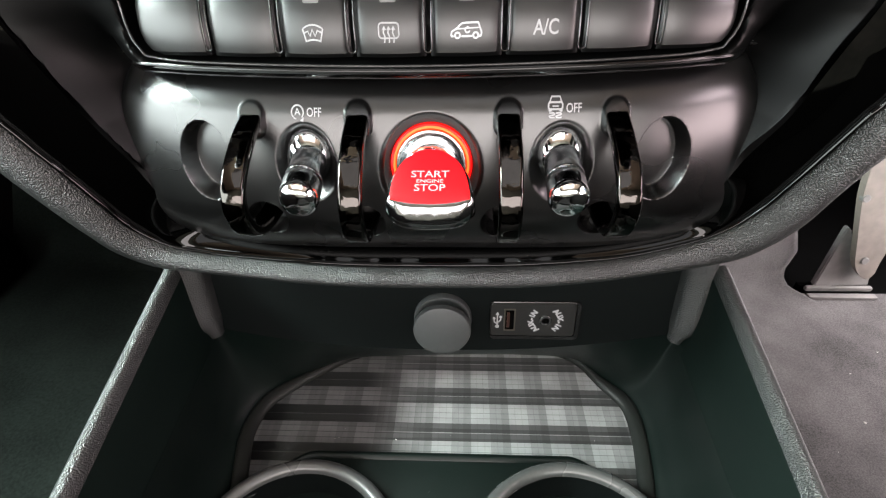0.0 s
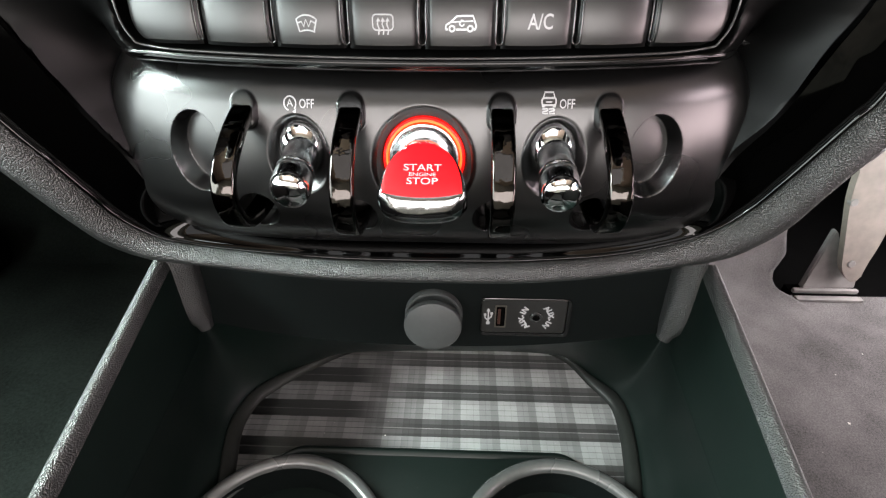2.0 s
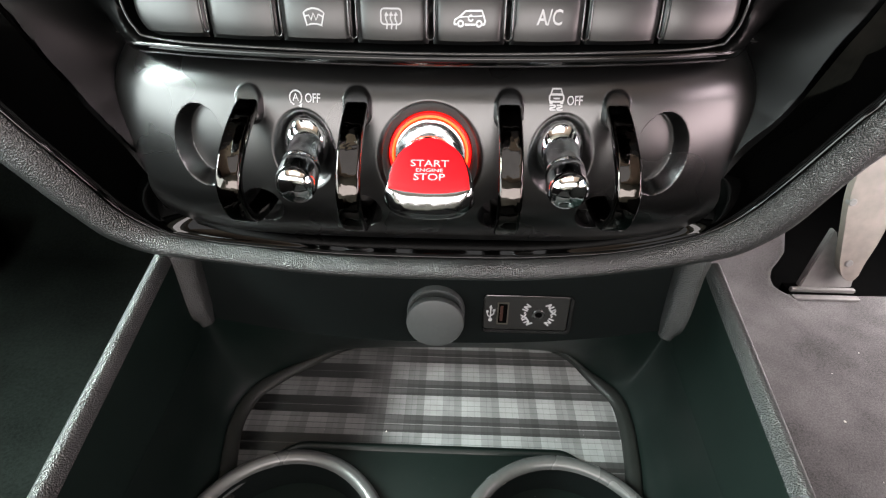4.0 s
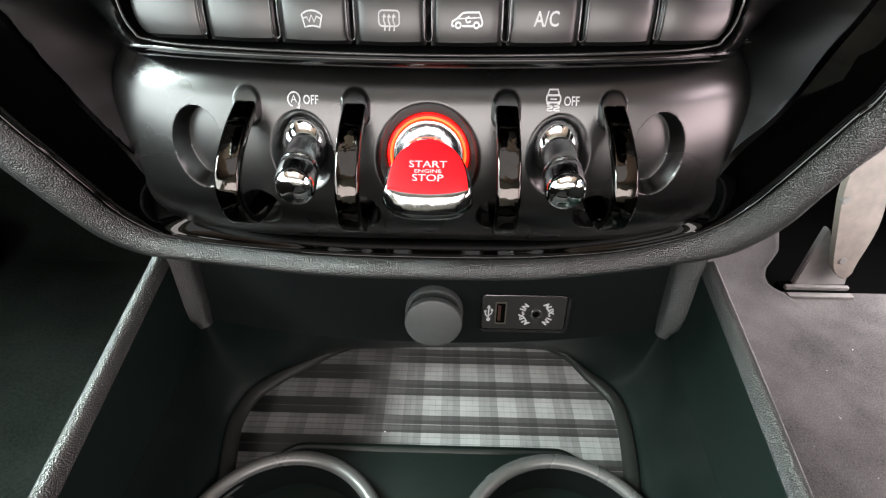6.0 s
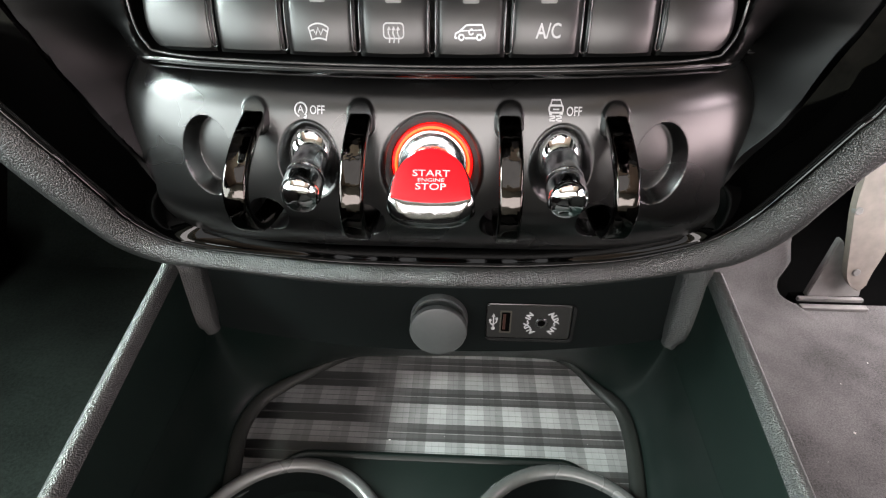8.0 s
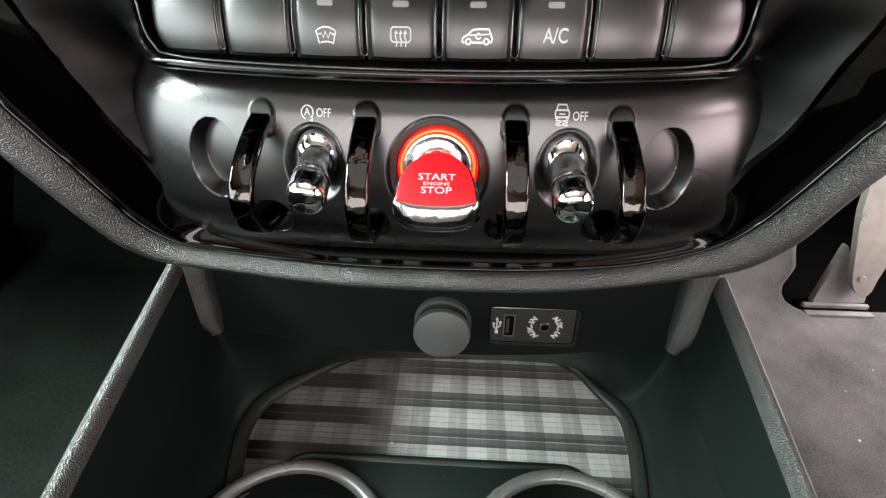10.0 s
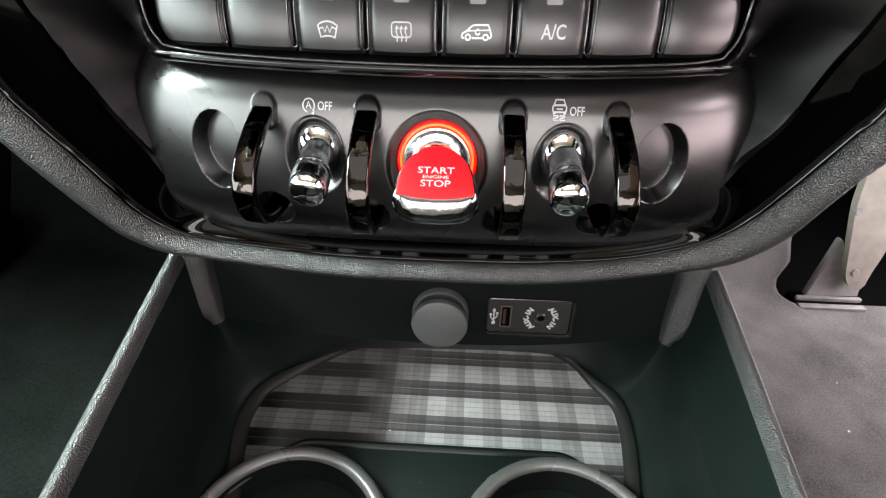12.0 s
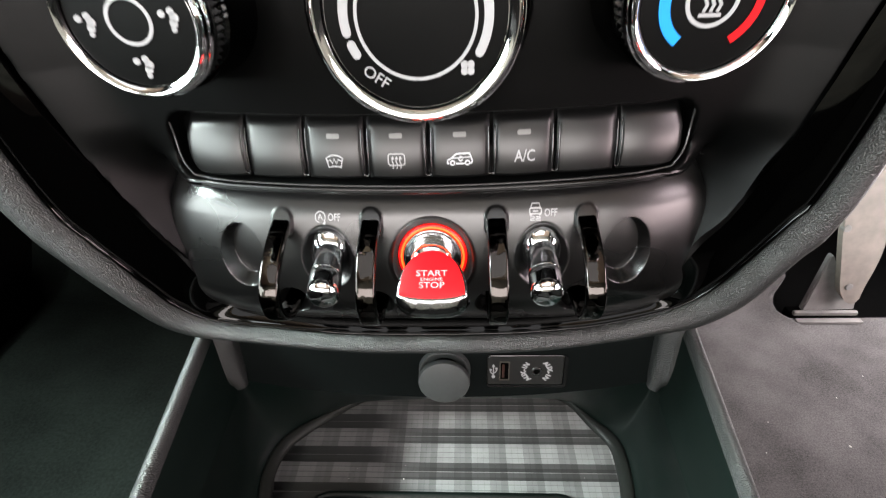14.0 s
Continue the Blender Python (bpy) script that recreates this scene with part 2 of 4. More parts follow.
def step(a, b, x):
    t = min(1.0, max(0.0, (x - a) / (b - a)))
    return t * t * (3 - 2 * t)


def stadium(x, z, cx, cz, w, h):
    """Signed distance to an upright rounded slot, w wide and h high."""
    r = w / 2
    dz = max(abs(z - cz) - (h / 2 - r), 0.0)
    return math.hypot(x - cx, dz) - r


def oval(x, z, cx, cz, a, b):
    d = math.hypot((x - cx) / a, (z - cz) / b)
    return (d - 1) * min(a, b)


def round_rect(x, z, cx, cz, a, b, r):
    qx, qz = abs(x - cx) - a + r, abs(z - cz) - b + r
    return math.hypot(max(qx, 0), max(qz, 0)) + min(max(qx, qz), 0.0) - r


# ---- centre stack ----
HOOPS = ((-0.0652, 0.003), (-0.0255, 0.0), (0.0289, 0.0), (0.0672, 0.003))
LEVERS = (-0.0463, 0.0490)
START_X, START_Z = 0.0017, 0.4640


def panel_plain(x, z):
    y = 0.1605 + 62.0 * x ** 4 + 4.6 * (z - 0.434) ** 2
    y += 14.0 * max(0.0, 0.448 - z) ** 2
    y += 26.0 * max(0.0, z - 0.4815) ** 2
    y += 0.020 * step(0.0, 0.0135, round_rect(x, z, 0.0, 0.4400, 0.1195, 0.0640, 0.030)) ** 2
    return y


def panel_y(x, z):
    y = panel_plain(x, z)
    for hx, up in HOOPS:
        boss = step(0.0004, -0.0008, stadium(x, z, hx, 0.4803, 0.0100, 0.0130))
        y -= boss * 0.0038 * min(1.0, max(0.0, (0.4870 - z) / 0.0080)) * step(0.4735, 0.4765, z)
        y += 0.010 * step(0.0008, -0.0010, stadium(x, z, hx - 0.001, 0.4405 + up * 0.4, 0.0150, 0.0150))
    for lx in LEVERS:
        d = oval(x, z, lx, 0.4650, 0.0118, 0.0145)
        y += 0.0050 * step(0.0004, -0.0040, d)
    d = math.hypot(x - START_X + 0.001, z - START_Z + 0.001) - 0.0197
    y += 0.0048 * step(0.0004, -0.0050, d)
    for s in (-1, 1):
        d = oval(x, z, s * 0.0865, 0.4645, 0.0108, 0.0150)
        e = oval(x, z, s * 0.0856, 0.4643, 0.0083, 0.0124)
        if d < 0:
            w = d / (d - max(e, 0.0)) if e > 0 else 1.0
            y += 0.0072 * w
    return y


RING_X = ((0.4365, 0.1047), (0.444, 0.1125), (0.4618, 0.1193), (0.477, 0.1277), (0.490, 0.1330), (0.512, 0.1413), (0.546, 0.1495), (0.60, 0.157), (0.70, 0.159))


def fascia_y(x, z):
    """Flat in the middle, drawn forward to the gloss ring, steeper beside the switch panel."""
    w = abs(x)
    y = 0.170 + 1.0 * x * x
    y -= 0.0055 * step(0.512, 0.501, z) * step(0.140, 0.080, w)
    d = float(np.interp(z, *RING_TABLE)) - w
    k = step(0.524, 0.488, z)
    meet = 0.1745 + ((0.25 + 1.35 * k) * d if d > 0 else -1.5 * d)
    near = step(0.034, 0.0, d)
    near += (1 - near) * k * step(0.026, 0.019, d)
    y += (meet - y) * near
    y += 0.030 * step(0.4985, 0.4950, z) * step(0.1180, 0.1150, w)
    y += 0.009 * step(0.0020, -0.0016, round_rect(x, z, 0.0, 0.5140, 0.1052, 0.0132, 0.009))
    return y


RING_TABLE = tuple(zip(*RING_X))


def on_panel(u, v, h=0.0):
    return Vector((u, panel_plain(u, v) - h, v))


stack = thing("centre_stack", (0, 0.19, 0.40), "black car centre stack with grained padded rim and gloss ring", "dashboard")


def fascia_half(z):
    """Half width of the fascia at a height: it ends behind the gloss ring."""
    for (z0, w0), (z1, w1) in zip(FASCIA_EDGE, FASCIA_EDGE[1:]):
        if z <= z1:
            return w0 + (w1 - w0) * (z - z0) / (z1 - z0)
    return FASCIA_EDGE[-1][1]


FASCIA_EDGE = ((0.425, 0.108), (0.445, 0.124), (0.470, 0.134), (0.495, 0.146), (0.515, 0.152), (0.55, 0.160), (0.60, 0.165), (0.70, 0.168))
part("fascia", sheet(lambda u, v: (u * fascia_half(v), fascia_y(u * fascia_half(v), v), v), -1.0, 1.0, 400, 0.426, 0.70, 330, back=(0, 0.02, 0)), SATIN_DARK, stack, "satin dark fascia")

OUT_W = [(-0.199, 0.70), (-0.197, 0.60), (-0.1905, 0.515), (-0.1815, 0.480), (-0.1716, 0.4612), (-0.1630, 0.4460), (-0.1536, 0.4293), (-0.1440, 0.4160), (-0.1300, 0.4085), (-0.110, 0.4062), (-0.085, 0.4045), (-0.05, 0.4032)]
OUT_E = [(0, 0.4028), (0.05, 0.4036), (0.085, 0.4060), (0.112, 0.4095), (0.1330, 0.4145), (0.1443, 0.4235), (0.1512, 0.4335), (0.1561, 0.4461), (0.1620, 0.4600), (0.1680, 0.4720), (0.1735, 0.50), (0.178, 0.60), (0.181, 0.70)]
INN_W = [(-0.176, 0.70), (-0.174, 0.60), (-0.1705, 0.530), (-0.1650, 0.4900), (-0.1573, 0.4735), (-0.1494, 0.4592), (-0.1425, 0.4440), (-0.1355, 0.4295), (-0.1230, 0.4195), (-0.105, 0.4152), (-0.083, 0.4140), (-0.05, 0.4130)]
INN_E = [(0, 0.4125), (0.05, 0.4135), (0.083, 0.4155), (0.105, 0.4200), (0.1230, 0.4280), (0.1340, 0.4390), (0.1417, 0.4530), (0.1480, 0.4665), (0.1530, 0.4785), (0.1580, 0.4900), (0.1640, 0.53), (0.169, 0.60), (0.171, 0.70)]
RIN_W = [(-0.160, 0.70), (-0.158, 0.60), (-0.1510, 0.545), (-0.1418, 0.512), (-0.1331, 0.4902), (-0.1265, 0.4745), (-0.1195, 0.4605), (-0.1130, 0.4430), (-0.1040, 0.4355), (-0.0920, 0.4328), (-0.0750, 0.4312), (-0.05, 0.4302)]
RIN_E = [(0, 0.4300), (0.05, 0.4306), (0.075, 0.4316), (0.094, 0.4335), (0.1055, 0.4368), (0.1120, 0.4440), (0.1191, 0.4630), (0.1289, 0.4799), (0.1365, 0.5026), (0.1410, 0.5159), (0.1480, 0.548), (0.156, 0.60), (0.158, 0.70)]


def outline(west, east, n=161):
    return spline([(x, z, 0) for x, z in west + east], n)


def depth_of(x):
    """How far the rim stands from the front, bottom and sides."""
    return 0.1605 + 0.006 * step(0.03, 0.125, abs(x)) - 0.004 * step(0.135, 0.17, abs(x))


o_line, i_line, r_line = outline(OUT_W, OUT_E), outline(INN_W, INN_E), outline(RIN_W, RIN_E)
rows = []
for o, i in zip(o_line, i_line):
    mid, y0 = (o + i) / 2, depth_of(o.x)
    half = (i - o) / 2
    row = [(o.x * 0.985, y0 + 0.060, o.y + 0.010), (o.x, y0 + 0.022, o.y + 0.002)]
    for k in range(13):
        a = radians(-100 + 195 * k / 12)
        s, c = math.sin(a), math.cos(a)
        row.append((mid.x + half.x * s, y0 + 0.008 - 0.008 * c, mid.y + half.y * s))
    rows.append(row)
bm = bmesh.new()
loft(bm, rows)
part("padded_rim", bm, LEATHER, stack, "dark grey grained soft-touch rim", angle=80)

rows = []
for o, i, r in zip(o_line, i_line, r_line):
    low = step(0.117, 0.099, abs(r.x))
    r = Vector((r.x, r.y - 0.0095 * low, 0))
    y0, y1 = depth_of(o.x) + 0.0070, 0.1700 + 0.0025 * step(0.06, 0.135, abs(i.x)) + 0.0130 * low
    inward = (r - i).normalized()
    row = [(i.x - 0.0006 * inward.x, y0 + 0.002, i.y - 0.0006 * inward.y)]
    for k in range(9):
        a = math.pi * k / 9
        q = i + inward * (0.0011 - 0.0011 * math.cos(a))
        row.append((q.x, y0 - 0.0012 * math.sin(a), q.y))
    for k in range(17):
        t = k / 16
        q = (i + inward * 0.0022).lerp(r, t)
        swell = math.sin(math.pi * t ** 0.7)
        row.append((q.x, y0 + (y1 - y0) * t - (0.0018 - 0.0012 * low) * swell, q.y + 0.0010 * low * swell))
    away = (r - i).normalized()
    row.append((r.x + away.x * 0.0010, y1 + 0.024, r.y + away.y * 0.0010))
    rows.append(row)
bm = bmesh.new()
loft(bm, rows)
part("gloss_ring", bm, GLOSS, stack, "glossy piano black trim ring", angle=60)

lip_line = spline([(-0.1053, 0, 0.5245), (-0.1046, 0, 0.512), (-0.1010, 0, 0.5042), (-0.0945, 0, 0.5012), (-0.06, 0, 0.5006), (0.0, 0, 0.5004), (0.06, 0, 0.5006), (0.0945, 0, 0.5012), (0.1010, 0, 0.5042), (0.1046, 0, 0.512), (0.1053, 0, 0.5245)], 90)
rows = []
for i, p in enumerate(lip_line):
    d = (lip_line[min(i + 1, 89)] - lip_line[max(i - 1, 0)]).normalized()
    n = Vector((-d.z, 0, d.x))
    y = fascia_y(p.x, 0.4995) + 0.0012 + 0.0030 * step(0.502, 0.520, p.z)
    q = 0.00045
    rows.append([(p.x + n.x * q * math.cos(a), y - 0.0005 * math.sin(a), p.z + n.z * q * math.cos(a)) for a in [2 * math.pi * k / 8 for k in range(8)]])
bm = bmesh.new()
loft(bm, rows, close_u=True, cap=True)
part("button_surround", bm, EDGE, stack, "thin bright edge round the buttons", angle=80)
rows = []
for x in np.linspace(-0.124, 0.124, 80):
    f = fascia_y(x, 0.4995) - 0.0006 * step(0.124, 0.105, abs(x)) + 0.0006 * step(0.11, 0.124, abs(x))
    rows.append([(x, f + 0.0006, 0.5000), (x, f, 0.4994), (x, f + 0.0001, 0.4984), (x, f + 0.0010, 0.4970), (x, f + 0.0028, 0.4958), (x, f + 0.0060, 0.4950), (x, f + 0.012, 0.4948)])
bm = bmesh.new()
loft(bm, rows)
part("lip", bm, LIP, stack, "satin black lip over the toggles", angle=60)
for s in (-1, 1):
    rows = []
    for x in np.linspace(0.1236, 0.1400, 12):
        f = fascia_y(x, 0.4995) + 0.0004
        rows.append([(s * x, f + 0.0006, 0.5000), (s * x, f, 0.4994), (s * x, f + 0.0001, 0.4984), (s * x, f + 0.0010, 0.4970), (s * x, f + 0.0060, 0.4950), (s * x, f + 0.020, 0.4945)])
    bm = bmesh.new()
    loft(bm, rows)
    part("lip_end", bm, LIP, stack, angle=60)

# ---- climate button strip ----
strip = thing("climate_button_strip", (0, 0.175, 0.501), "row of eight satin black climate buttons with white symbols", "control panel")
PITCH, GAP0 = 0.0250, 0.0012


def button_y(x, z):
    return 0.1688 + 0.8 * x * x + 15.0 * (z - 0.5015) ** 2


def on_button(u, v, h=0.0):
    across = ((u - GAP0) / PITCH + 4) % 1.0
    return Vector((u, button_y(u, v) + 0.0006 - 0.0010 * (1 - (2 * across - 1) ** 2) - h, v))


buttons = []
for k in range(8):
    x0, x1 = GAP0 + (k - 4) * PITCH + 0.0008, GAP0 + (k - 3) * PITCH - 0.0008
    rows, n = [], 15
    for i in range(n):
        v = i / (n - 1)
        z = 0.5022 + 0.0226 * v
        cut = 0.0075 * (1 - math.sqrt(max(0.0, 1 - max(0.0, 1 - (z - 0.5022) / 0.0085) ** 2))) + 0.0022 * step(0.6, 1.0, v)
        a, b = x0 + (cut - 0.0022 if k == 0 else 0), x1 - (cut - 0.0022 if k == 7 else 0)
        row = []
        for j in range(n):
            u = j / (n - 1)
            u = 0.5 - 0.5 * math.cos(math.pi * u)
            x = a + (b - a) * u
            edge = min(x - a, b - x, z - 0.5022, 0.5248 - z)
            bulge = 0.0010 * (1 - (2 * (x - x0) / (x1 - x0) - 1) ** 2)
            row.append((x, button_y(x, z) + 0.0006 - bulge + 0.0016 * (1 - step(0, 0.0016, edge)), z))
        rows.append([(row[0][0], row[0][1] + 0.007, row[0][2])] + row + [(row[-1][0], row[-1][1] + 0.007, row[-1][2])])
    rows = [[(p[0], p[1] + 0.007, p[2]) for p in rows[0]]] + rows + [[(p[0], p[1] + 0.007, p[2]) for p in rows[-1]]]
    bm = bmesh.new()
    loft(bm, rows)
    buttons.append(part("button", bm, BUTTON, strip))
for k in range(1, 8):
    x = GAP0 + (k - 4) * PITCH
    gap = 0.00125 if 2 <= k <= 6 else 0.0009
    bm = bmesh.new()
    down = [(x + gap, z) for z in (0.5216, 0.518, 0.513, 0.508, 0.5052)]
    bend = [(x + gap * math.cos(a), 0.5052 - 0.9 * gap * math.sin(a)) for a in (0.6, 1.2, math.pi / 2, 1.94, 2.54)]
    line = spline([(u, button_y(u, v) - 0.0001, v) for u, v in down + bend + [(2 * x - u, v) for u, v in reversed(down)]], 56)
    rows = []
    for j, p in enumerate(line):
        d = (line[min(j + 1, 55)] - line[max(j - 1, 0)]).normalized()
        n = Vector((-d.z, 0, d.x))
        r = 0.00032 if gap > 0.001 else 0.00026
        rows.append([p + n * (r * math.cos(a)) + Vector((0, -1.3 * r * math.sin(a), 0)) for a in [2 * math.pi * q / 8 for q in range(8)]])
    loft(bm, rows, close_u=True, cap=True)
    part("separator", bm, SEPARATOR, strip, "thin bright looped divider")


def centre_of(k):
    return GAP0 + (k - 3.5) * PITCH


IZ, IW = 0.5102, 0.00044


def icon(k, draw, print_mat=WHITE):
    bm = bmesh.new()
    draw(bm, centre_of(k), IZ)
    part("symbol", bm, print_mat, buttons[k], "white printed symbol")


def icon_windscreen(bm, x, z):
    ribbon(bm, arc(x, z - 0.00294, 0.00521, 130, 50, 9, 0.00521) + [(x + 0.00235, z - 0.00235)] + arc(x, z - 0.00437, 0.00386, 50, 130, 7, 0.00235) + [], IW, on_button, closed=True)
    ribbon(bm, [(x - 0.00286, z), (x - 0.00168, z + 0.00042), (x - 0.00101, z - 0.00101), (x - 0.00017, z + 0.00101), (x + 0.00067, z - 0.00101), (x + 0.00151, z + 0.00067), (x + 0.00286, z)], 0.00042, on_button)


def icon_rear(bm, x, z):
    ribbon(bm, rounded(x, z + 0.00050, 0.00655, 0.00437, 0.00109), IW, on_button, closed=True)
    for dx in (-0.00151, 0.0, 0.00151):
        ribbon(bm, [(x + dx, z - 0.00302), (x + dx + 0.00025, z - 0.00134), (x + dx - 0.00025, z), (x + dx, z + 0.00101)], 0.00042, on_button)
        plate(bm, [(x + dx - 0.00067, z + 0.00076), (x + dx + 0.00067, z + 0.00076), (x + dx, z + 0.00185)], on_button, -0.00025, 0.00021)


def icon_car(bm, x, z):
    k = 0.000158
    body = [(-31, -9), (-30, -1), (-21, 4), (-9, 14), (0, 15), (24, 15), (28, 5), (31, -3), (29, -10)]
    ribbon(bm, [(x + u * k, z + v * k) for u, v in body], 0.00052, on_button)
    ribbon(bm, [(x + u * k, z + v * k) for u, v in ((-19, 4), (-2, 5), (25, 6))], 0.0003, on_button)
    for p, q in ((-31, -26), (-10, 12), (26, 29)):
        ribbon(bm, [(x + p * k, z - 9 * k), (x + q * k, z - 9 * k)], 0.00055, on_button)
    for c in (-18, 19):
        ribbon(bm, arc(x + c * k, z - 7.5 * k, 5.2 * k, 0, 345, 14), 0.00052, on_button, closed=True)
    ribbon(bm, arc(x + 2 * k, z + 2 * k, 4.6 * k, 70, 350, 12), 0.00042, on_button)
    plate(bm, [(x + 1 * k, z + 9.5 * k), (x + 1 * k, z + 4.5 * k), (x + 6 * k, z + 7 * k)], on_button, -0.00025, 0.00021)


icon(2, icon_windscreen)
icon(3, icon_rear)
icon(4, icon_car, LIT_PRINT)
icon(5, lambda bm, x, z: lettering(bm, "A/C", 0.0062, on_button, x + 0.0005, z + 0.0004, wide=0.80, height=0.0002, bold=0.012))
for k in (2, 3, 4, 5):
    bm = bmesh.new()
    plate(bm, rounded(centre_of(k), 0.5192, 0.0052, 0.0017, 0.0006), on_button, -0.0004, 0.0002)
    part("indicator", bm, GREY_PRINT, buttons[k], "small grey indicator window")

# ---- toggle switch panel ----
panel = thing("switch_console", (0, 0.19, 0.425), "satin black switch panel with four gloss guard hoops", "control panel")
part("panel_face", sheet(lambda u, v: (u, panel_y(u, v), v), -0.139, 0.139, 795, 0.4192, 0.4985, 227), SATIN, panel)
for hx, up in HOOPS:
    wide, thick = 0.0082, 0.0040
    y0 = 62.0 * hx ** 4
    path = spline([(0, y0 + 0.180, 0.4814), (0, y0 + 0.168, 0.4804), (0, 0.155 + y0, 0.4760), (0, 0.1450, 0.4680 + up * 0.5),
                   (0, 0.1405, 0.4590 + up), (0, 0.1418, 0.4505 + up), (0, 0.1478, 0.4440 + up), (0, 0.158 + y0, 0.4410 + up), (0, 0.176 + y0, 0.4400 + up)], 44)
    rows = []
    for i, p in enumerate(path):
        d = (path[min(i + 1, 43)] - path[max(i - 1, 0)]).normalized()
        out = Vector((0, -d.z, d.y))
        rows.append([p + Vector((hx + a, 0, 0)) + out * b for a, b in rounded(0, 0, wide, thick, 0.0012, 4)])
    bm = bmesh.new()
    loft(bm, rows, close_u=True, cap=True)
    part("guard_hoop", bm, HOOP, panel, "curved gloss black guard hoop", angle=60)
bm = bmesh.new()
lettering(bm, "OFF", 0.0040, on_panel, -0.0416, 0.4828, wide=0.80, bold=0.012)
part("lettering", bm, WHITE, panel)
bm = bmesh.new()
ribbon(bm, arc(-0.0478, 0.4829, 0.0022, -48, 255, 30), 0.00042, on_panel)
plate(bm, [(-0.0470, 0.4803), (-0.0455, 0.4814), (-0.0459, 0.4798)], on_panel, -0.0003, 0.00025)
lettering(bm, "A", 0.0034, on_panel, -0.0478, 0.4830, height=0.00025)
part("start_stop_symbol", bm, WHITE, panel)
bm = bmesh.new()
lettering(bm, "OFF", 0.0040, on_panel, 0.0521, 0.4834, wide=0.80, bold=0.012)
part("lettering", bm, WHITE, panel)
bm = bmesh.new()
x, z = 0.0456, 0.4838
ribbon(bm, [(x - 0.0021, z + 0.0014), (x - 0.0015, z + 0.0031), (x + 0.0015, z + 0.0031), (x + 0.0021, z + 0.0014)], 0.00045, on_panel)
ribbon(bm, rounded(x, z + 0.0004, 0.0050, 0.0021, 0.0007), 0.0005, on_panel, closed=True)
ribbon(bm, [(x - 0.0021, z + 0.0015), (x + 0.0021, z + 0.0015)], 0.0005, on_panel)
ribbon(bm, [(x - 0.0011, z + 0.0003), (x + 0.0011, z + 0.0003)], 0.0004, on_panel)
for s in (-1, 1):
    plate(bm, rounded(x + s * 0.0019, z - 0.0009, 0.0011, 0.0009, 0.0003), on_panel, -0.0003, 0.00025)
    cx = x + s * 0.0012
    wave_line = spline([(cx - 0.0011, z - 0.0018, 0), (cx + 0.0006, z - 0.0018, 0), (cx + 0.0008, z - 0.0023, 0), (cx - 0.0008, z - 0.0027, 0), (cx - 0.0006, z - 0.0032, 0), (cx + 0.0011, z - 0.0032, 0)], 18)
    ribbon(bm, [(p.x, p.y) for p in wave_line], 0.00042, on_panel)
part("traction_symbol", bm, WHITE, panel)

# ---- toggle levers ----
TILT_UP = Vector((0, -1, 0.29)).normalized()
for lx in LEVERS:
    yb = 0.1605 + 62.0 * lx ** 4 + 4.6 * (0.465 - 0.434) ** 2 + 0.0048
    at = Vector((lx, yb, 0.4650))
    lever = thing("toggle_switch", (lx, yb, 0.455), "shiny chrome toggle lever on the black switch panel", "switch", "toggle levers on the switch panel")
    bm = bmesh.new()
    lathe(bm, [(0.0111, -0.002), (0.0111, 0.0004), (0.0106, 0.0011), (0.0098, 0.0009), (0.0086, 0.0), (0.0080, -0.0014)], at, TILT_UP, 48, squash=1.3)
    part("bezel", bm, LEVER_BEZEL, lever, "satin grey oval bezel")
    bm = bmesh.new()
    lathe(bm, [(0.0084 * math.cos(radians(a)), 0.0048 * math.sin(radians(a))) for a in range(0, 90, 7)] + [(0.0002, 0.0048)], at + Vector((0, 0, 0.0010)), TILT_UP, 48, squash=1.25)
    part("dome", bm, CHROME, lever, "polished chrome dome")
    tip = Vector((-0.0433 if lx < 0 else 0.0481, 0.1422, 0.4640))
    root = Vector((lx + 0.0005, yb - 0.001, 0.4655))
    axis = (tip - root).normalized()
    reach = (tip - root).length
    bm = bmesh.new()
    lathe(bm, [(0.0066, 0.0), (0.0066, reach * 0.25), (0.0067, reach * 0.50), (0.0069, reach * 0.56), (0.0069, reach * 0.58), (0.0067, reach * 0.59), (0.0069, reach * 0.60), (0.0070, reach * 0.75), (0.0070, reach - 0.0022)], root, axis, 48)
    part("lever_arm", bm, DARK_CHROME, lever, "dark polished lever arm")
    bm = bmesh.new()
    lathe(bm, [(0.0070, reach - 0.0023), (0.0070, reach - 0.0006), (0.0065, reach + 0.0008), (0.0054, reach + 0.0020), (0.0036, reach + 0.0028), (0.0003, reach + 0.0033)], root, axis, 40)
    part("tip", bm, CHROME_WAVY, lever, "bright chrome tip", angle=40)

# ---- start stop switch ----
starter = thing("start_stop_switch", (START_X, 0.17, 0.455), "red engine start stop paddle with chrome edge and glowing ring", "switch")
hub_at = Vector((START_X - 0.0010, 0.1646 + 0.0046, START_Z - 0.0010))
bm = bmesh.new()
lathe(bm, [(0.0192, -0.001), (0.0192, 0.0026), (0.0188, 0.0032), (0.0182, 0.0031), (0.0164, 0.0022), (0.0159, 0.0016), (0.0158, -0.002)], hub_at, TILT_UP, 96)
part("bezel", bm, ANNULUS, starter, "grey bezel ring")
bm = bmesh.new()
lathe(bm, [(0.0157, -0.001), (0.0156, 0.0010), (0.0152, 0.0018), (0.0145, 0.0020), (0.0144, -0.001)], hub_at, TILT_UP, 72)
part("light_guide", bm, GUIDE, starter, "deep red lit outer guide")
bm = bmesh.new()
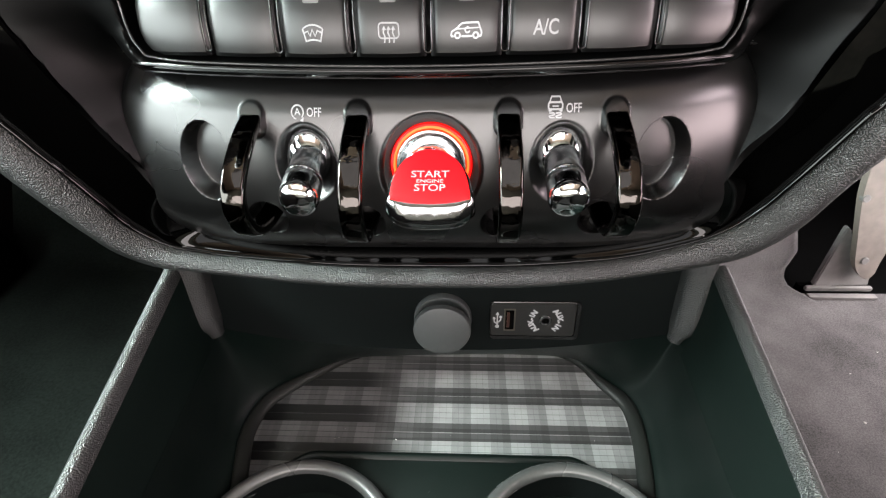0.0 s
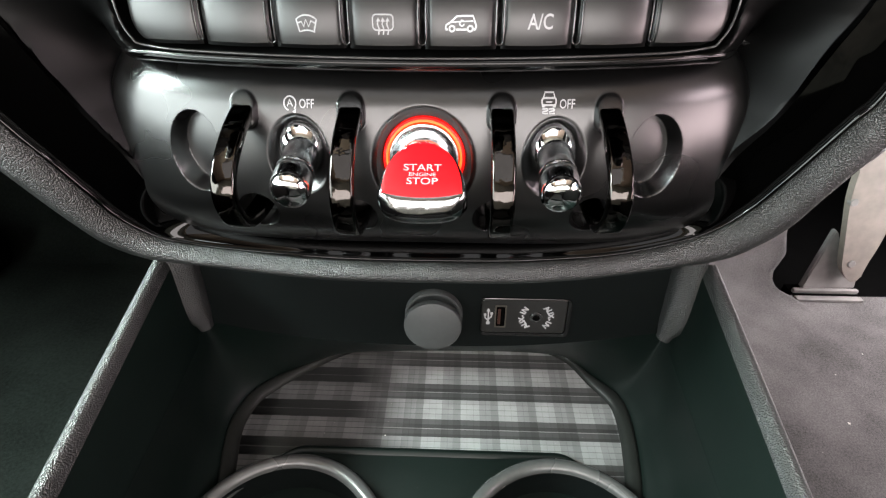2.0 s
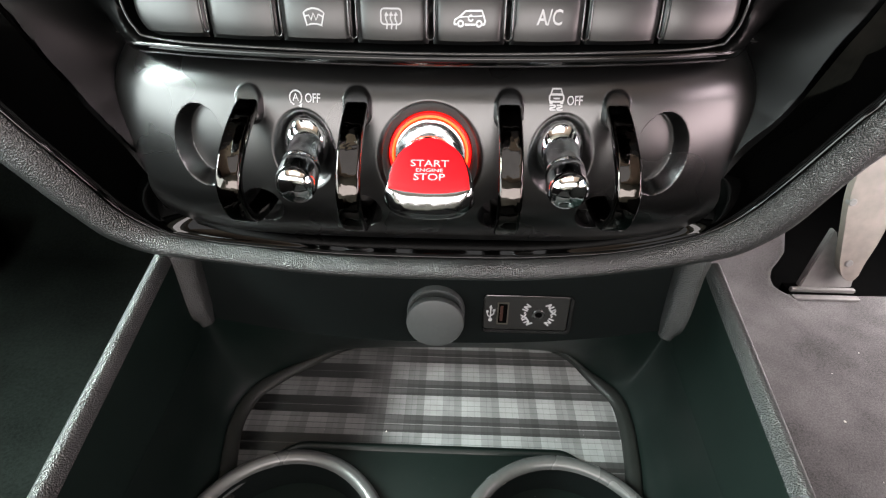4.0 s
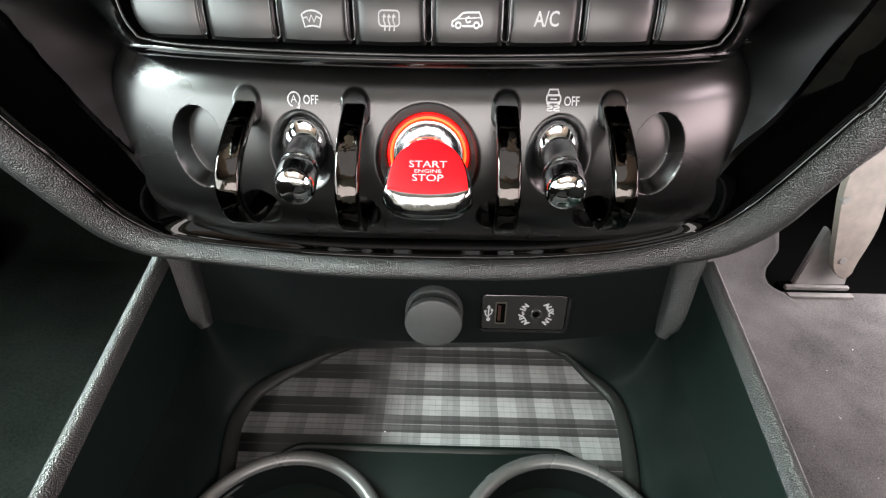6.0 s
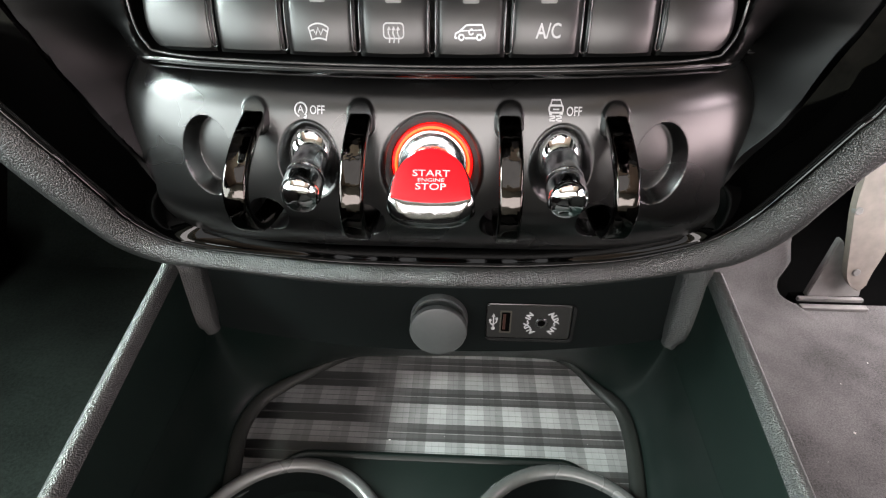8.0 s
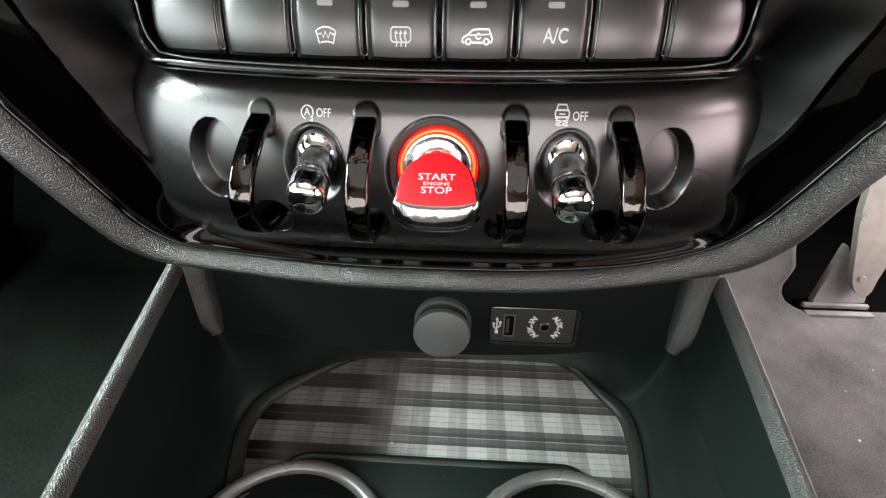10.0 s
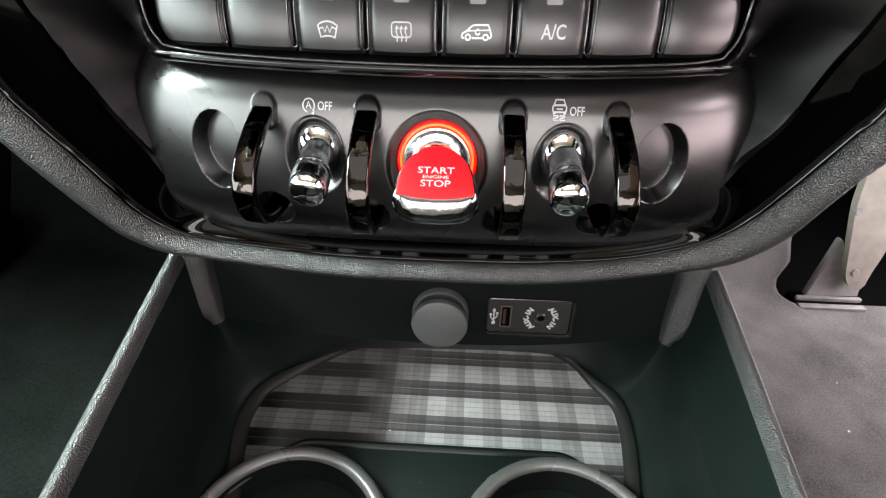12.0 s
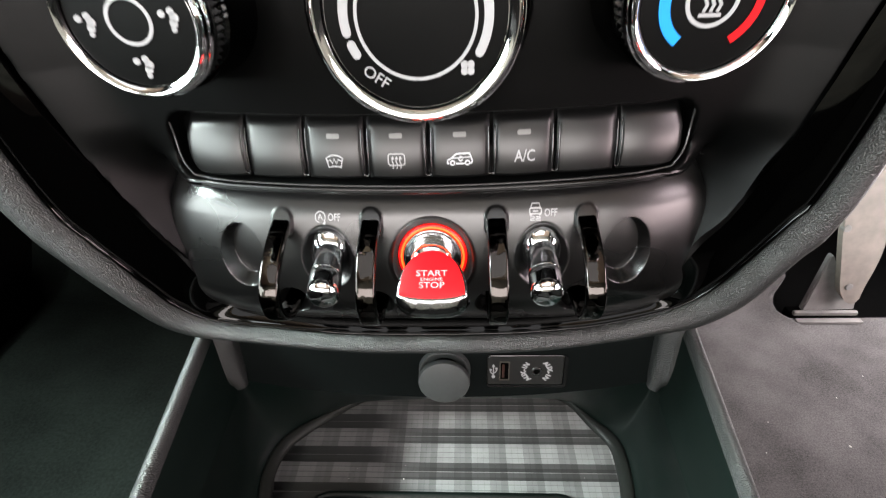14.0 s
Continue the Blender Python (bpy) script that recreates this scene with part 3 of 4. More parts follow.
lathe(bm, [(0.0144, -0.001), (0.0144, 0.0019), (0.0142, 0.0024), (0.0138, 0.0024), (0.0136, 0.0019), (0.0136, -0.001)], hub_at, TILT_UP, 72)
part("light_ring", bm, GLOW, starter, "glowing orange red ring")
bm = bmesh.new()
lathe(bm, [(0.0135, -0.001), (0.0135, 0.0024), (0.0130, 0.0031), (0.0118, 0.0033), (0.0100, 0.0026), (0.0060, 0.0036), (0.0002, 0.0040)], hub_at, TILT_UP, 64)
part("hub", bm, PADDLE, starter, "polished chrome hub")
bm = bmesh.new()
rows = []
for k, (r, d) in enumerate(((0.0098, 0.002), (0.0096, 0.0085), (0.0090, 0.0110), (0.0070, 0.0125))):
    rows.append([hub_at + TILT_UP * d + Vector((r * math.cos(a), 0, 0)) + Vector((0, 0.28, 0.96)) * (r * 0.92 * math.sin(a)) for a in [2 * math.pi * q / 48 for q in range(48)]])
loft(bm, rows, close_u=True, cap=True)
part("neck", bm, CHROME_WAVY, starter, "rippled chrome neck")
TOP, BOT = Vector((START_X, 0.1580, 0.4770)), Vector((START_X, 0.1408, 0.4655))
DOWN = (BOT - TOP).normalized()
NORM = Vector((0, DOWN.z, -DOWN.y)).normalized()


def on_paddle(u, v, h=0.0):
    """u across, v up from the lower edge of the red face."""
    return BOT - DOWN * v + Vector((u, 0, 0)) + NORM * h


def bowed(pts):
    """Fills the straight lower edge of an outline with a slight outward bow."""
    w = pts[0][0]
    return pts[:-1] + [(w * t, -0.0016 * (1 - t * t)) for t in np.linspace(-1, 1, 15)[:-1]]


def paddle_outline(grow, down=None):
    down = grow * 0.9 if down is None else down
    side = [(0.0129, 0.0), (0.0126, 0.004), (0.0117, 0.0080), (0.0100, 0.0120), (0.0071, 0.0152), (0.0037, 0.0173), (0.0, 0.0180)]
    side = [(p.x, p.y) for p in spline([(a, b, 0) for a, b in side], 19)]
    pts = side + [(-a, b) for a, b in reversed(side[:-1])]
    return [(a * (1 + grow * (1.25 - 0.6 * b / 0.018) / 0.0119), b + (grow * 0.9 * b / 0.018 if b > 0.001 else -down * (1 - 0.6 * min(1.0, abs(a) / 0.0129) ** 6))) for a, b in bowed(pts)]


rows = []
for grow, down, h in ((-0.0030, -0.0010, -0.0150), (0.0006, 0.0044, -0.0130), (0.0014, 0.0060, -0.0100), (0.0018, 0.0069, -0.0074), (0.0018, 0.0068, -0.0052), (0.0018, 0.0056, -0.0036), (0.0016, 0.0040, -0.0024), (0.0012, 0.0021, -0.0010), (0.0005, 0.0006, -0.0003), (-0.0006, -0.0006, -0.0002)):
    rows.append([on_paddle(a, b, h) for a, b in paddle_outline(grow, down)])
bm = bmesh.new()
loft(bm, rows, close_u=True, cap=True)
part("paddle", bm, PADDLE, starter, "chrome edged paddle body", angle=50)
rows = []
for grow, h in ((0.0005, -0.001), (0.0004, 0.0003), (-0.0003, 0.0007)):
    rows.append([on_paddle(a, b, h) for a, b in paddle_outline(grow)])
bm = bmesh.new()
loft(bm, rows, close_u=True, cap=True)
face = part("red_face", bm, RED_FACE, starter, "translucent lit red face")
bm = bmesh.new()
for words, size, v, wide in (("START", 0.0035, 0.0084, 1.26), ("ENGINE", 0.0018, 0.0059, 1.45), ("STOP", 0.0035, 0.0034, 1.26)):
    lettering(bm, words, size, on_paddle, 0.0, v, wide=wide, height=0.0008, bold=0.006)
part("lettering", bm, WHITE, face, "white lettering")


# ---- rotary knobs ----
def on_knob(cx, y, cz):
    return lambda u, v, h=0.0: Vector((cx + u, y - h, cz + v))


def knob(cx, cz, r, front, inner, label):
    ob = thing("rotary_knob", (cx, 0.175, cz), label, "knob", "climate knobs")
    back = fascia_y(cx, cz) - front
    bm = bmesh.new()
    lathe(bm, [(r * 1.20, back), (r * 1.18, back - 0.006), (r * 1.13, 0.0150), (r * 1.10, 0.0128), (r * 0.9, 0.0126)], (cx, front, cz), (0, 1, 0), 72)
    part("collar", bm, GLOSS, ob, "glossy black collar")
    bm = bmesh.new()
    lathe(bm, [(r * 0.98, 0.014), (r * 1.04, 0.0122), (r * 1.02, 0.008), (r * 1.0, 0.0045)], (cx, front, cz), (0, 1, 0), 360, ridges=60, depth=0.014)
    part("grip", bm, CHROME, ob, "ribbed chrome grip", angle=25)
    bm = bmesh.new()
    lathe(bm, [(r * 0.99, 0.0050), (r * 1.015, 0.0036), (r * 1.012, 0.0016), (r * 0.985, -0.0002), (r * 0.955, -0.0009), ((r + inner) / 2, -0.0008), (inner * 1.015, 0.0002), (inner, 0.0016), (inner * 0.99, 0.004)], (cx, front, cz), (0, 1, 0), 96)
    part("chrome_ring", bm, CHROME, ob)
    bm = bmesh.new()
    lathe(bm, [(r * 0.99, 0.0066), (r * 1.045, 0.0058), (r * 1.058, 0.0046), (r * 1.050, 0.0032), (r * 1.018, 0.0020)], (cx, front, cz), (0, 1, 0), 96)
    part("skirt", bm, CHROME_WAVY, ob, "rippled chrome skirt")
    bm = bmesh.new()
    lathe(bm, [(inner * 1.0, 0.004), (inner * 0.985, 0.0012), (0.0002, 0.0010)], (cx, front, cz), (0, 1, 0), 96)
    dial = part("dial", bm, SATIN_DARK, ob, "dark dial face")
    return ob, dial, on_knob(cx, front + 0.0010, cz)


ob, dial, put = knob(0.0026, 0.5670, 0.0298, 0.1415, 0.0258, "large chrome-rimmed fan speed knob with white scale")
bm = bmesh.new()
ribbon(bm, arc(0, 0, 0.0168, 0, 354, 60), 0.0009, put, closed=True)
for a0, a1 in ((110, 190), (200, 208), (-29, 60)):
    ribbon(bm, arc(0, 0, 0.0202, a0, a1, 24), 0.0026, put)
    for a in (a0, a1):
        plate(bm, arc(0.0202 * math.cos(radians(a)), 0.0202 * math.sin(radians(a)), 0.0013, 0, 330, 12), put, -0.0003, 0.00024)
part("scale", bm, WHITE, dial, "white scale marks")
bm = bmesh.new()
lettering(bm, "OFF", 0.0048, put, -0.0128, -0.0160, turn=-36, height=0.0003)
part("lettering", bm, WHITE, dial)
bm = bmesh.new()
for a in (45, 135, 225, 315):
    plate(bm, arc(0.0142 + 0.0013 * math.cos(radians(a)), -0.0140 + 0.0013 * math.sin(radians(a)), 0.0011, 0, 330, 10), put, -0.0003, 0.0003)
part("fan_symbol", bm, WHITE, dial)

ob, dial, put = knob(-0.0785, 0.5684, 0.0213, 0.1415, 0.0184, "chrome-rimmed air distribution knob with white marks")
bm = bmesh.new()
ribbon(bm, arc(0, 0, 0.0061, 0, 352, 48), 0.0010, put, closed=True)
part("scale", bm, WHITE, dial)
for dx, dz in ((0.0, -0.0122), (0.0124, 0.0002), (-0.0120, -0.0003), (0.009, 0.010), (-0.009, 0.010)):
    bm = bmesh.new()
    for ex, ez, q in ((0.0003, -0.0012, 0.0009), (0.0010, 0.0004, 0.0010), (0.0004, 0.0020, 0.0008), (-0.0024, 0.0014, 0.0008), (-0.0001, -0.0028, 0.0006)):
        plate(bm, arc(dx + ex, dz + ez, q * 1.3, 0, 315, 8), put, -0.0003, 0.0003)
    part("airflow_mark", bm, WHITE, dial, "small white mark")

ob, dial, put = knob(0.0819, 0.5687, 0.0214, 0.1415, 0.0188, "chrome-rimmed temperature knob with blue and red arcs")
bm = bmesh.new()
ribbon(bm, arc(0, 0, 0.0065, 0, 352, 48), 0.0010, put, closed=True)
for dx in (-0.0018, 0.0, 0.0018):
    ribbon(bm, [(dx, -0.0030), (dx + 0.0006, -0.0012), (dx - 0.0006, 0.0008), (dx, 0.0026)], 0.0008, put)
ribbon(bm, [(-0.0030, -0.0038), (0.0030, -0.0038)], 0.0009, put)
part("heat_symbol", bm, WHITE, dial)
bm = bmesh.new()
ribbon(bm, arc(0, 0, 0.0124, 120, 236, 24), 0.0029, put)
part("cold_scale", bm, BLUE, dial, "blue cold arc")
bm = bmesh.new()
ribbon(bm, arc(0, 0, 0.0125, -55, 60, 24), 0.0021, put)
part("hot_scale", bm, RED, dial, "red hot arc")

# ---- storage tray under the stack ----
tray = thing("storage_tray", (0, 0.12, 0.262), "dark moulded console tray with grained upstanding sides", "console")


def rim_z(y):
    return 0.366 + (y - 0.075) * 0.22


def kink_x(y):
    return 0.1374 - 0.056 * (0.19 - y)


for s in (-1, 1):
    rows = []
    for y in np.linspace(-0.10, 0.194, 40):
        z = rim_z(y)
        a = 0.1435 * s + (0.0015 if s > 0 else 0)
        prof = [(a + 0.004 * s, 0.10), (a + 0.0035 * s, z - 0.008), (a + 0.002 * s, z - 0.002), (a, z), (a - 0.003 * s, z - 0.0008), (a - 0.0046 * s, z - 0.004), (a - 0.0052 * s, z - 0.0075)]
        rows.append([(q, y, w) for q, w in prof])
    bm = bmesh.new()
    loft(bm, rows)
    part("side_rim", bm, LEATHER, tray, "grained padded side edge", angle=70)
    rows = []
    for y in np.linspace(-0.10, 0.196, 40):
        z = rim_z(y)
        a = 0.1384 * s + (0.0014 if s > 0 else 0)
        k = s * kink_x(y)
        rows.append([(a + 0.001 * s, y, z - 0.0040), (a, y, z - 0.0070), (a - 0.0004 * s, y, (z + 0.33) / 2), (k, y, 0.334), (k - 0.0001 * s, y, 0.3312), (k + 0.001 * s, y, 0.3295)])
    bm = bmesh.new()
    loft(bm, rows)
    part("side_wall", bm, WALL_TRIM, tray, "dark green-black moulded wall", angle=30)
    # grained corner return beside the socket panel
    rows = []
    for k in range(20):
        t = k / 19
        z = 0.412 - 0.0745 * t
        x_in, y = 0.1292 + 0.0012 * t, 0.2045 - 0.0125 * t
        q = 1.0 - 0.55 * step(0.80, 1.0, t)
        rows.append([(s * (x_in + dx * q), y + dy * q, z) for dx, dy in ((0, 0.004), (0.0005, -0.001), (0.0016, -0.0035), (0.0038, -0.0055), (0.0066, -0.0075), (0.0098, -0.0090), (0.0120, -0.0080))])
    bm = bmesh.new()
    loft(bm, rows)
    part("corner_return", bm, LEATHER, tray, "grained corner piece", angle=70)


def socket_y(z):
    return 0.197 + (z - 0.347) * 0.176


def foot_z(x):
    return 0.3232 + 0.0150 * (abs(x) / 0.137) ** 2.2


rows = []
for x in np.linspace(-0.139, 0.139, 60):
    z0 = foot_z(x)
    rows.append([(x, socket_y(z0) + 0.012, z0 + 0.0005), (x, socket_y(z0) + 0.002, z0), (x, socket_y(z0), z0 + 0.0015)] + [(x, socket_y(z), z) for z in np.linspace(z0 + 0.006, 0.425, 8)])
bm = bmesh.new()
loft(bm, rows)
part("socket_panel", bm, SOCKET, tray, "matt black panel with sockets")

MAT_Z = 0.2745
BACK = [(-0.104, 0.060), (-0.112, 0.100), (-0.1225, 0.140), (-0.1270, 0.165), (-0.1225, 0.186), (-0.1110, 0.1995), (-0.0894, 0.2130), (-0.052, 0.2320), (0.0, 0.2420), (0.045, 0.2415), (0.0854, 0.2300), (0.1080, 0.2090), (0.1225, 0.1930), (0.1255, 0.172), (0.1215, 0.140), (0.112, 0.100), (0.104, 0.060)]
edge = [Vector((p.x, p.y)) for p in spline([(x, y, 0) for x, y in BACK], 141)]
LAST = len(edge) - 1
# fillet from the panel foot and the wall seam down to the moulding
rows = []
for p in edge:
    front = step(0.166, 0.192, p.y)
    side = 1 if p.x > 0 else -1
    wall = Vector((side * (kink_x(p.y) + 0.0006), p.y, 0.3320))
    x2 = max(-0.1372, min(0.1372, p.x * 1.12))
    foot = Vector((x2, socket_y(foot_z(x2)) + 0.001, foot_z(x2) + 0.001))
    top = wall.lerp(foot, front)
    low = Vector((p.x, p.y, MAT_Z + 0.0032))
    row = [top]
    for k in range(1, 10):
        t = k / 9
        q = top.lerp(low, t)
        q.z -= 0.011 * math.sin(math.pi * t) ** 0.9
        q.x += side * 0.004 * math.sin(math.pi * t) * (1 - front)
        row.append(q)
    row.append(Vector((p.x, p.y, MAT_Z - 0.006)))
    rows.append(row)
bm = bmesh.new()
loft(bm, rows)
part("floor_fillet", bm, TRAY, tray, "smooth moulded fillet", angle=60)
# flat moulding round the mat
rows = []
for i, p in enumerate(edge):
    d = (edge[min(i + 1, LAST)] - edge[max(i - 1, 0)]).normalized()
    n = Vector((d.y, -d.x))
    thin = 1.0 - 0.72 * step(0.195, 0.225, p.y)
    rows.append([(p.x + n.x * a * thin, p.y + n.y * a * thin, MAT_Z + h) for a, h in ((0.0, -0.002), (0.0, 0.0034), (0.0008, 0.0042), (0.0022, 0.0044), (0.0050, 0.0038), (0.0074, 0.0026), (0.0084, 0.0008), (0.0086, -0.001))])
bm = bmesh.new()
loft(bm, rows)
part("mat_moulding", bm, MOULDING, tray, "flat dark moulding round the mat", angle=60)
bm = bmesh.new()
box(bm, (-0.135, -0.12, 0.245), (0.135, 0.245, 0.262), 0.001)
part("tray_base", bm, TRAY, tray)

# plaid ribbed mat
PLAID = bpy.data.materials.new("plaid_rubber_mat")
PLAID.use_nodes = True
n, l = PLAID.node_tree.nodes, PLAID.node_tree.links
b = n["Principled BSDF"]
co = n.new("ShaderNodeTexCoord")
sep = n.new("ShaderNodeSeparateXYZ")
l.new(co.outputs["Object"], sep.inputs[0])


def band(axis, period, shift, stops):
    """Stripes across one axis: a repeat of the given length with (place, value) stops."""
    a = n.new("ShaderNodeMath")
    a.operation = "ADD"
    a.inputs[1].default_value = shift + 10 * period
    l.new(sep.outputs[axis], a.inputs[0])
    d = n.new("ShaderNodeMath")
    d.operation = "DIVIDE"
    d.inputs[1].default_value = period
    l.new(a.outputs[0], d.inputs[0])
    f = n.new("ShaderNodeMath")
    f.operation = "FRACT"
    l.new(d.outputs[0], f.inputs[0])
    r = n.new("ShaderNodeValToRGB")
    r.color_ramp.interpolation = "CONSTANT"
    while len(r.color_ramp.elements) < len(stops):
        r.color_ramp.elements.new(1.0)
    for e, (place, value) in zip(r.color_ramp.elements, stops):
        e.position, e.color = place, (value, value, value, 1)
    l.new(f.outputs[0], r.inputs["Fac"])
    return r


# west rows are painted in shade and shifted, easing to pale along a soft band
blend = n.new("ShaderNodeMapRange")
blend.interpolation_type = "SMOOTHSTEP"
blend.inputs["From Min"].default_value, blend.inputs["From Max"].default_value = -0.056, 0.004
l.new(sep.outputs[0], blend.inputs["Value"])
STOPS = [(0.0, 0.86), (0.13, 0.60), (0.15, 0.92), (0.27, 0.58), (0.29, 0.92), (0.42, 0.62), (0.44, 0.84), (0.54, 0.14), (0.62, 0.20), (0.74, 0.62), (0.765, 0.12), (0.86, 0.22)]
shaded_band, east_band = band(1, 0.0266, -0.1863, [(p, 0.34 * v ** 2.4) for p, v in STOPS]), band(1, 0.0266, -0.1745, STOPS)
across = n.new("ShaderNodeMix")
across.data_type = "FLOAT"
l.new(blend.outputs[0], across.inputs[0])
l.new(shaded_band.outputs[0], across.inputs[2])
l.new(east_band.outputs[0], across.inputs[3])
along = band(0, 0.0244, -0.0426, [(0.0, 1.0), (0.155, 0.84), (0.17, 1.0), (0.33, 0.82), (0.345, 0.98), (0.5, 0.68), (0.515, 0.74), (0.66, 0.60), (0.675, 0.76), (0.80, 0.62)])
mul = n.new("ShaderNodeMath")
mul.operation = "MULTIPLY"
l.new(across.outputs[0], mul.inputs[0])
l.new(along.outputs[0], mul.inputs[1])
wear = n.new("ShaderNodeTexNoise")
wear.inputs["Scale"].default_value = 90
l.new(co.outputs["Object"], wear.inputs["Vector"])
mr = n.new("ShaderNodeMapRange")
mr.inputs["To Min"].default_value, mr.inputs["To Max"].default_value = 0.24, 0.42
l.new(wear.outputs["Fac"], mr.inputs["Value"])
mm = n.new("ShaderNodeMath")
mm.operation = "MULTIPLY"
l.new(mul.outputs[0], mm.inputs[0])
l.new(mr.outputs[0], mm.inputs[1])
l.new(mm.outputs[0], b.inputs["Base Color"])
b.inputs["Roughness"].default_value = 0.35
b.inputs["Specular IOR Level"].default_value = 0.5
b.inputs["Anisotropic"].default_value = 1.0
way = n.new("ShaderNodeTangent")
way.direction_type, way.uv_map = "UV_MAP", "grain"
l.new(way.outputs[0], b.inputs["Tangent"])
wave = n.new("ShaderNodeTexWave")
wave.wave_type, wave.bands_direction = "BANDS", "Y"
wave.inputs["Scale"].default_value, wave.inputs["Distortion"].default_value = 260.0, 0.6
l.new(co.outputs["Object"], wave.inputs["Vector"])
bp = n.new("ShaderNodeBump")
bp.inputs["Strength"].default_value, bp.inputs["Distance"].default_value = 0.08, 0.0003
l.new(wave.outputs["Fac"], bp.inputs["Height"])
l.new(bp.outputs[0], b.inputs["Normal"])
def deck_edge(x):
    y = 0.1510
    side = step(0.074, 0.130, abs(x))
    return y - 0.040 * side


mat_thing = thing("tray_mat", (0, 0.18, MAT_Z - 0.002), "grey plaid ribbed rubber mat lying in the tray", "mat")
def mat_half(y, side):
    """How far the mat reaches to one side at a depth y."""
    best = 0.0
    for p, q in zip(edge, edge[1:]):
        if (p.y - y) * (q.y - y) <= 0 and abs(q.y - p.y) > 1e-9:
            x = p.x + (q.x - p.x) * (y - p.y) / (q.y - p.y)
            if x * side > 0:
                best = max(best, abs(x))
    return max(best - 0.002, 0.004)


rows = []
for y in np.linspace(0.1225, 0.2410, 98):
    lo, hi = -mat_half(y, -1), mat_half(y, 1)
    rows.append([(x, max(y, deck_edge(x) - 0.003), MAT_Z) for x in np.linspace(lo, hi, 40)])
bm = bmesh.new()
loft(bm, rows)
bmesh.ops.remove_doubles(bm, verts=bm.verts[:], dist=1e-5)
grain = bm.loops.layers.uv.new("grain")
for f in bm.faces:
    for c in f.loops:
        c[grain].uv = (c.vert.co.y * 8, c.vert.co.x * 3 + 0.5)
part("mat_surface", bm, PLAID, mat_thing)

# ---- cup holder deck ----
CUPS = ((-0.0735, 0.086), (0.0705, 0.088))
CUP_R = 0.0575
deck = thing("cup_holder_deck", (0, 0.06, 0.262), "dark moulded deck between tray mat and cup holders", "console")


rows = []
for x in np.linspace(-0.1285, 0.1285, 160):
    e = deck_edge(x)
    rows.append([(x, e - 0.0028 - (e + 0.09) * t, 0.2782) for t in np.linspace(0, 1, 90)])
bm = bmesh.new()
loft(bm, rows)
cut = [f for f in bm.faces if any(math.hypot(f.calc_center_median().x - cx, f.calc_center_median().y - cy) < CUP_R - 0.0025 for cx, cy in CUPS)]
bmesh.ops.delete(bm, geom=cut, context="FACES")
part("deck_surface", bm, TRAY, deck, angle=50)
rows = []
for x in np.linspace(-0.1285, 0.1285, 90):
    e = deck_edge(x)
    rows.append([(x, e + 0.0020, 0.270), (x, e + 0.0018, 0.2775), (x, e + 0.0010, 0.2793), (x, e - 0.0006, 0.2800), (x, e - 0.0022, 0.2796), (x, e - 0.0034, 0.2784)])
bm = bmesh.new()
loft(bm, rows)
part("deck_lip", bm, TRAY, deck, "rounded dark front lip", angle=70)
for cx, cy in CUPS:
    cup = thing("cup_holder", (cx, cy, 0.262), "round cup holder with smooth grey raised ring", "cup holder", "pair of cup holders")
    bm = bmesh.new()
    ring = [(CUP_R - 0.0035 + 0.0040 * math.cos(a), 0.2830 + 0.0042 * math.sin(a)) for a in [math.pi * k / 9 - 0.35 for k in range(11)]]
    lathe(bm, [(CUP_R, 0.262)] + ring, (cx, cy, 0), (0, 0, 1), 96)
    bmesh.ops.delete(bm, geom=[f for f in bm.faces if len(f.verts) > 4], context="FACES")
    part("ring", bm, CUP_RING, cup, "smooth dark grey ring", angle=80)
    bm = bmesh.new()
    lathe(bm, [(CUP_R - 0.0068, 0.2830), (CUP_R - 0.008, 0.272), (CUP_R - 0.011, 0.215), (CUP_R - 0.014, 0.205), (0.001, 0.203)], (cx, cy, 0), (0, 0, 1), 72)
    bmesh.ops.delete(bm, geom=[f for f in bm.faces if len(f.verts) > 4 and f.calc_center_median().z > 0.28], context="FACES")
    part("well", bm, SOCKET, cup, "dark cup well")

# ---- power socket and media plate ----
TILT_N = Vector((0, -1, 0.176)).normalized()


def on_socket(u, v, h=0.0):
    return Vector((u, socket_y(v), v)) + TILT_N * h


cap = thing("power_socket", (0.001, 0.197, 0.336), "grey plastic cap closing a round power socket", "socket")
at = on_socket(0.0012, 0.3488)
bm = bmesh.new()
lathe(bm, [(0.0166, -0.001), (0.0166, 0.0030), (0.0160, 0.0042), (0.0146, 0.0042), (0.0135, 0.0020), (0.0100, 0.0015)], at, TILT_N, 64)
part("base_ring", bm, RUBBER, cap)
bm = bmesh.new()
lathe(bm, [(0.0100, 0.001), (0.0100, 0.0105)], at, TILT_N, 48)
part("neck", bm, VOID, cap)
bm = bmesh.new()
lathe(bm, [(0.0100, 0.0100), (0.0154, 0.0098), (0.0161, 0.0106), (0.0161, 0.0126), (0.0157, 0.0139), (0.0148, 0.0145), (0.0002, 0.0148)], at, TILT_N, 72)
part("cap", bm, RUBBER, cap, "flat round grey cap")

media = thing("media_socket_plate", (0.053, 0.196, 0.337), "dark plate with usb port and audio jack", "socket")
PX, PZ = 0.0527, 0.3488
bm = bmesh.new()
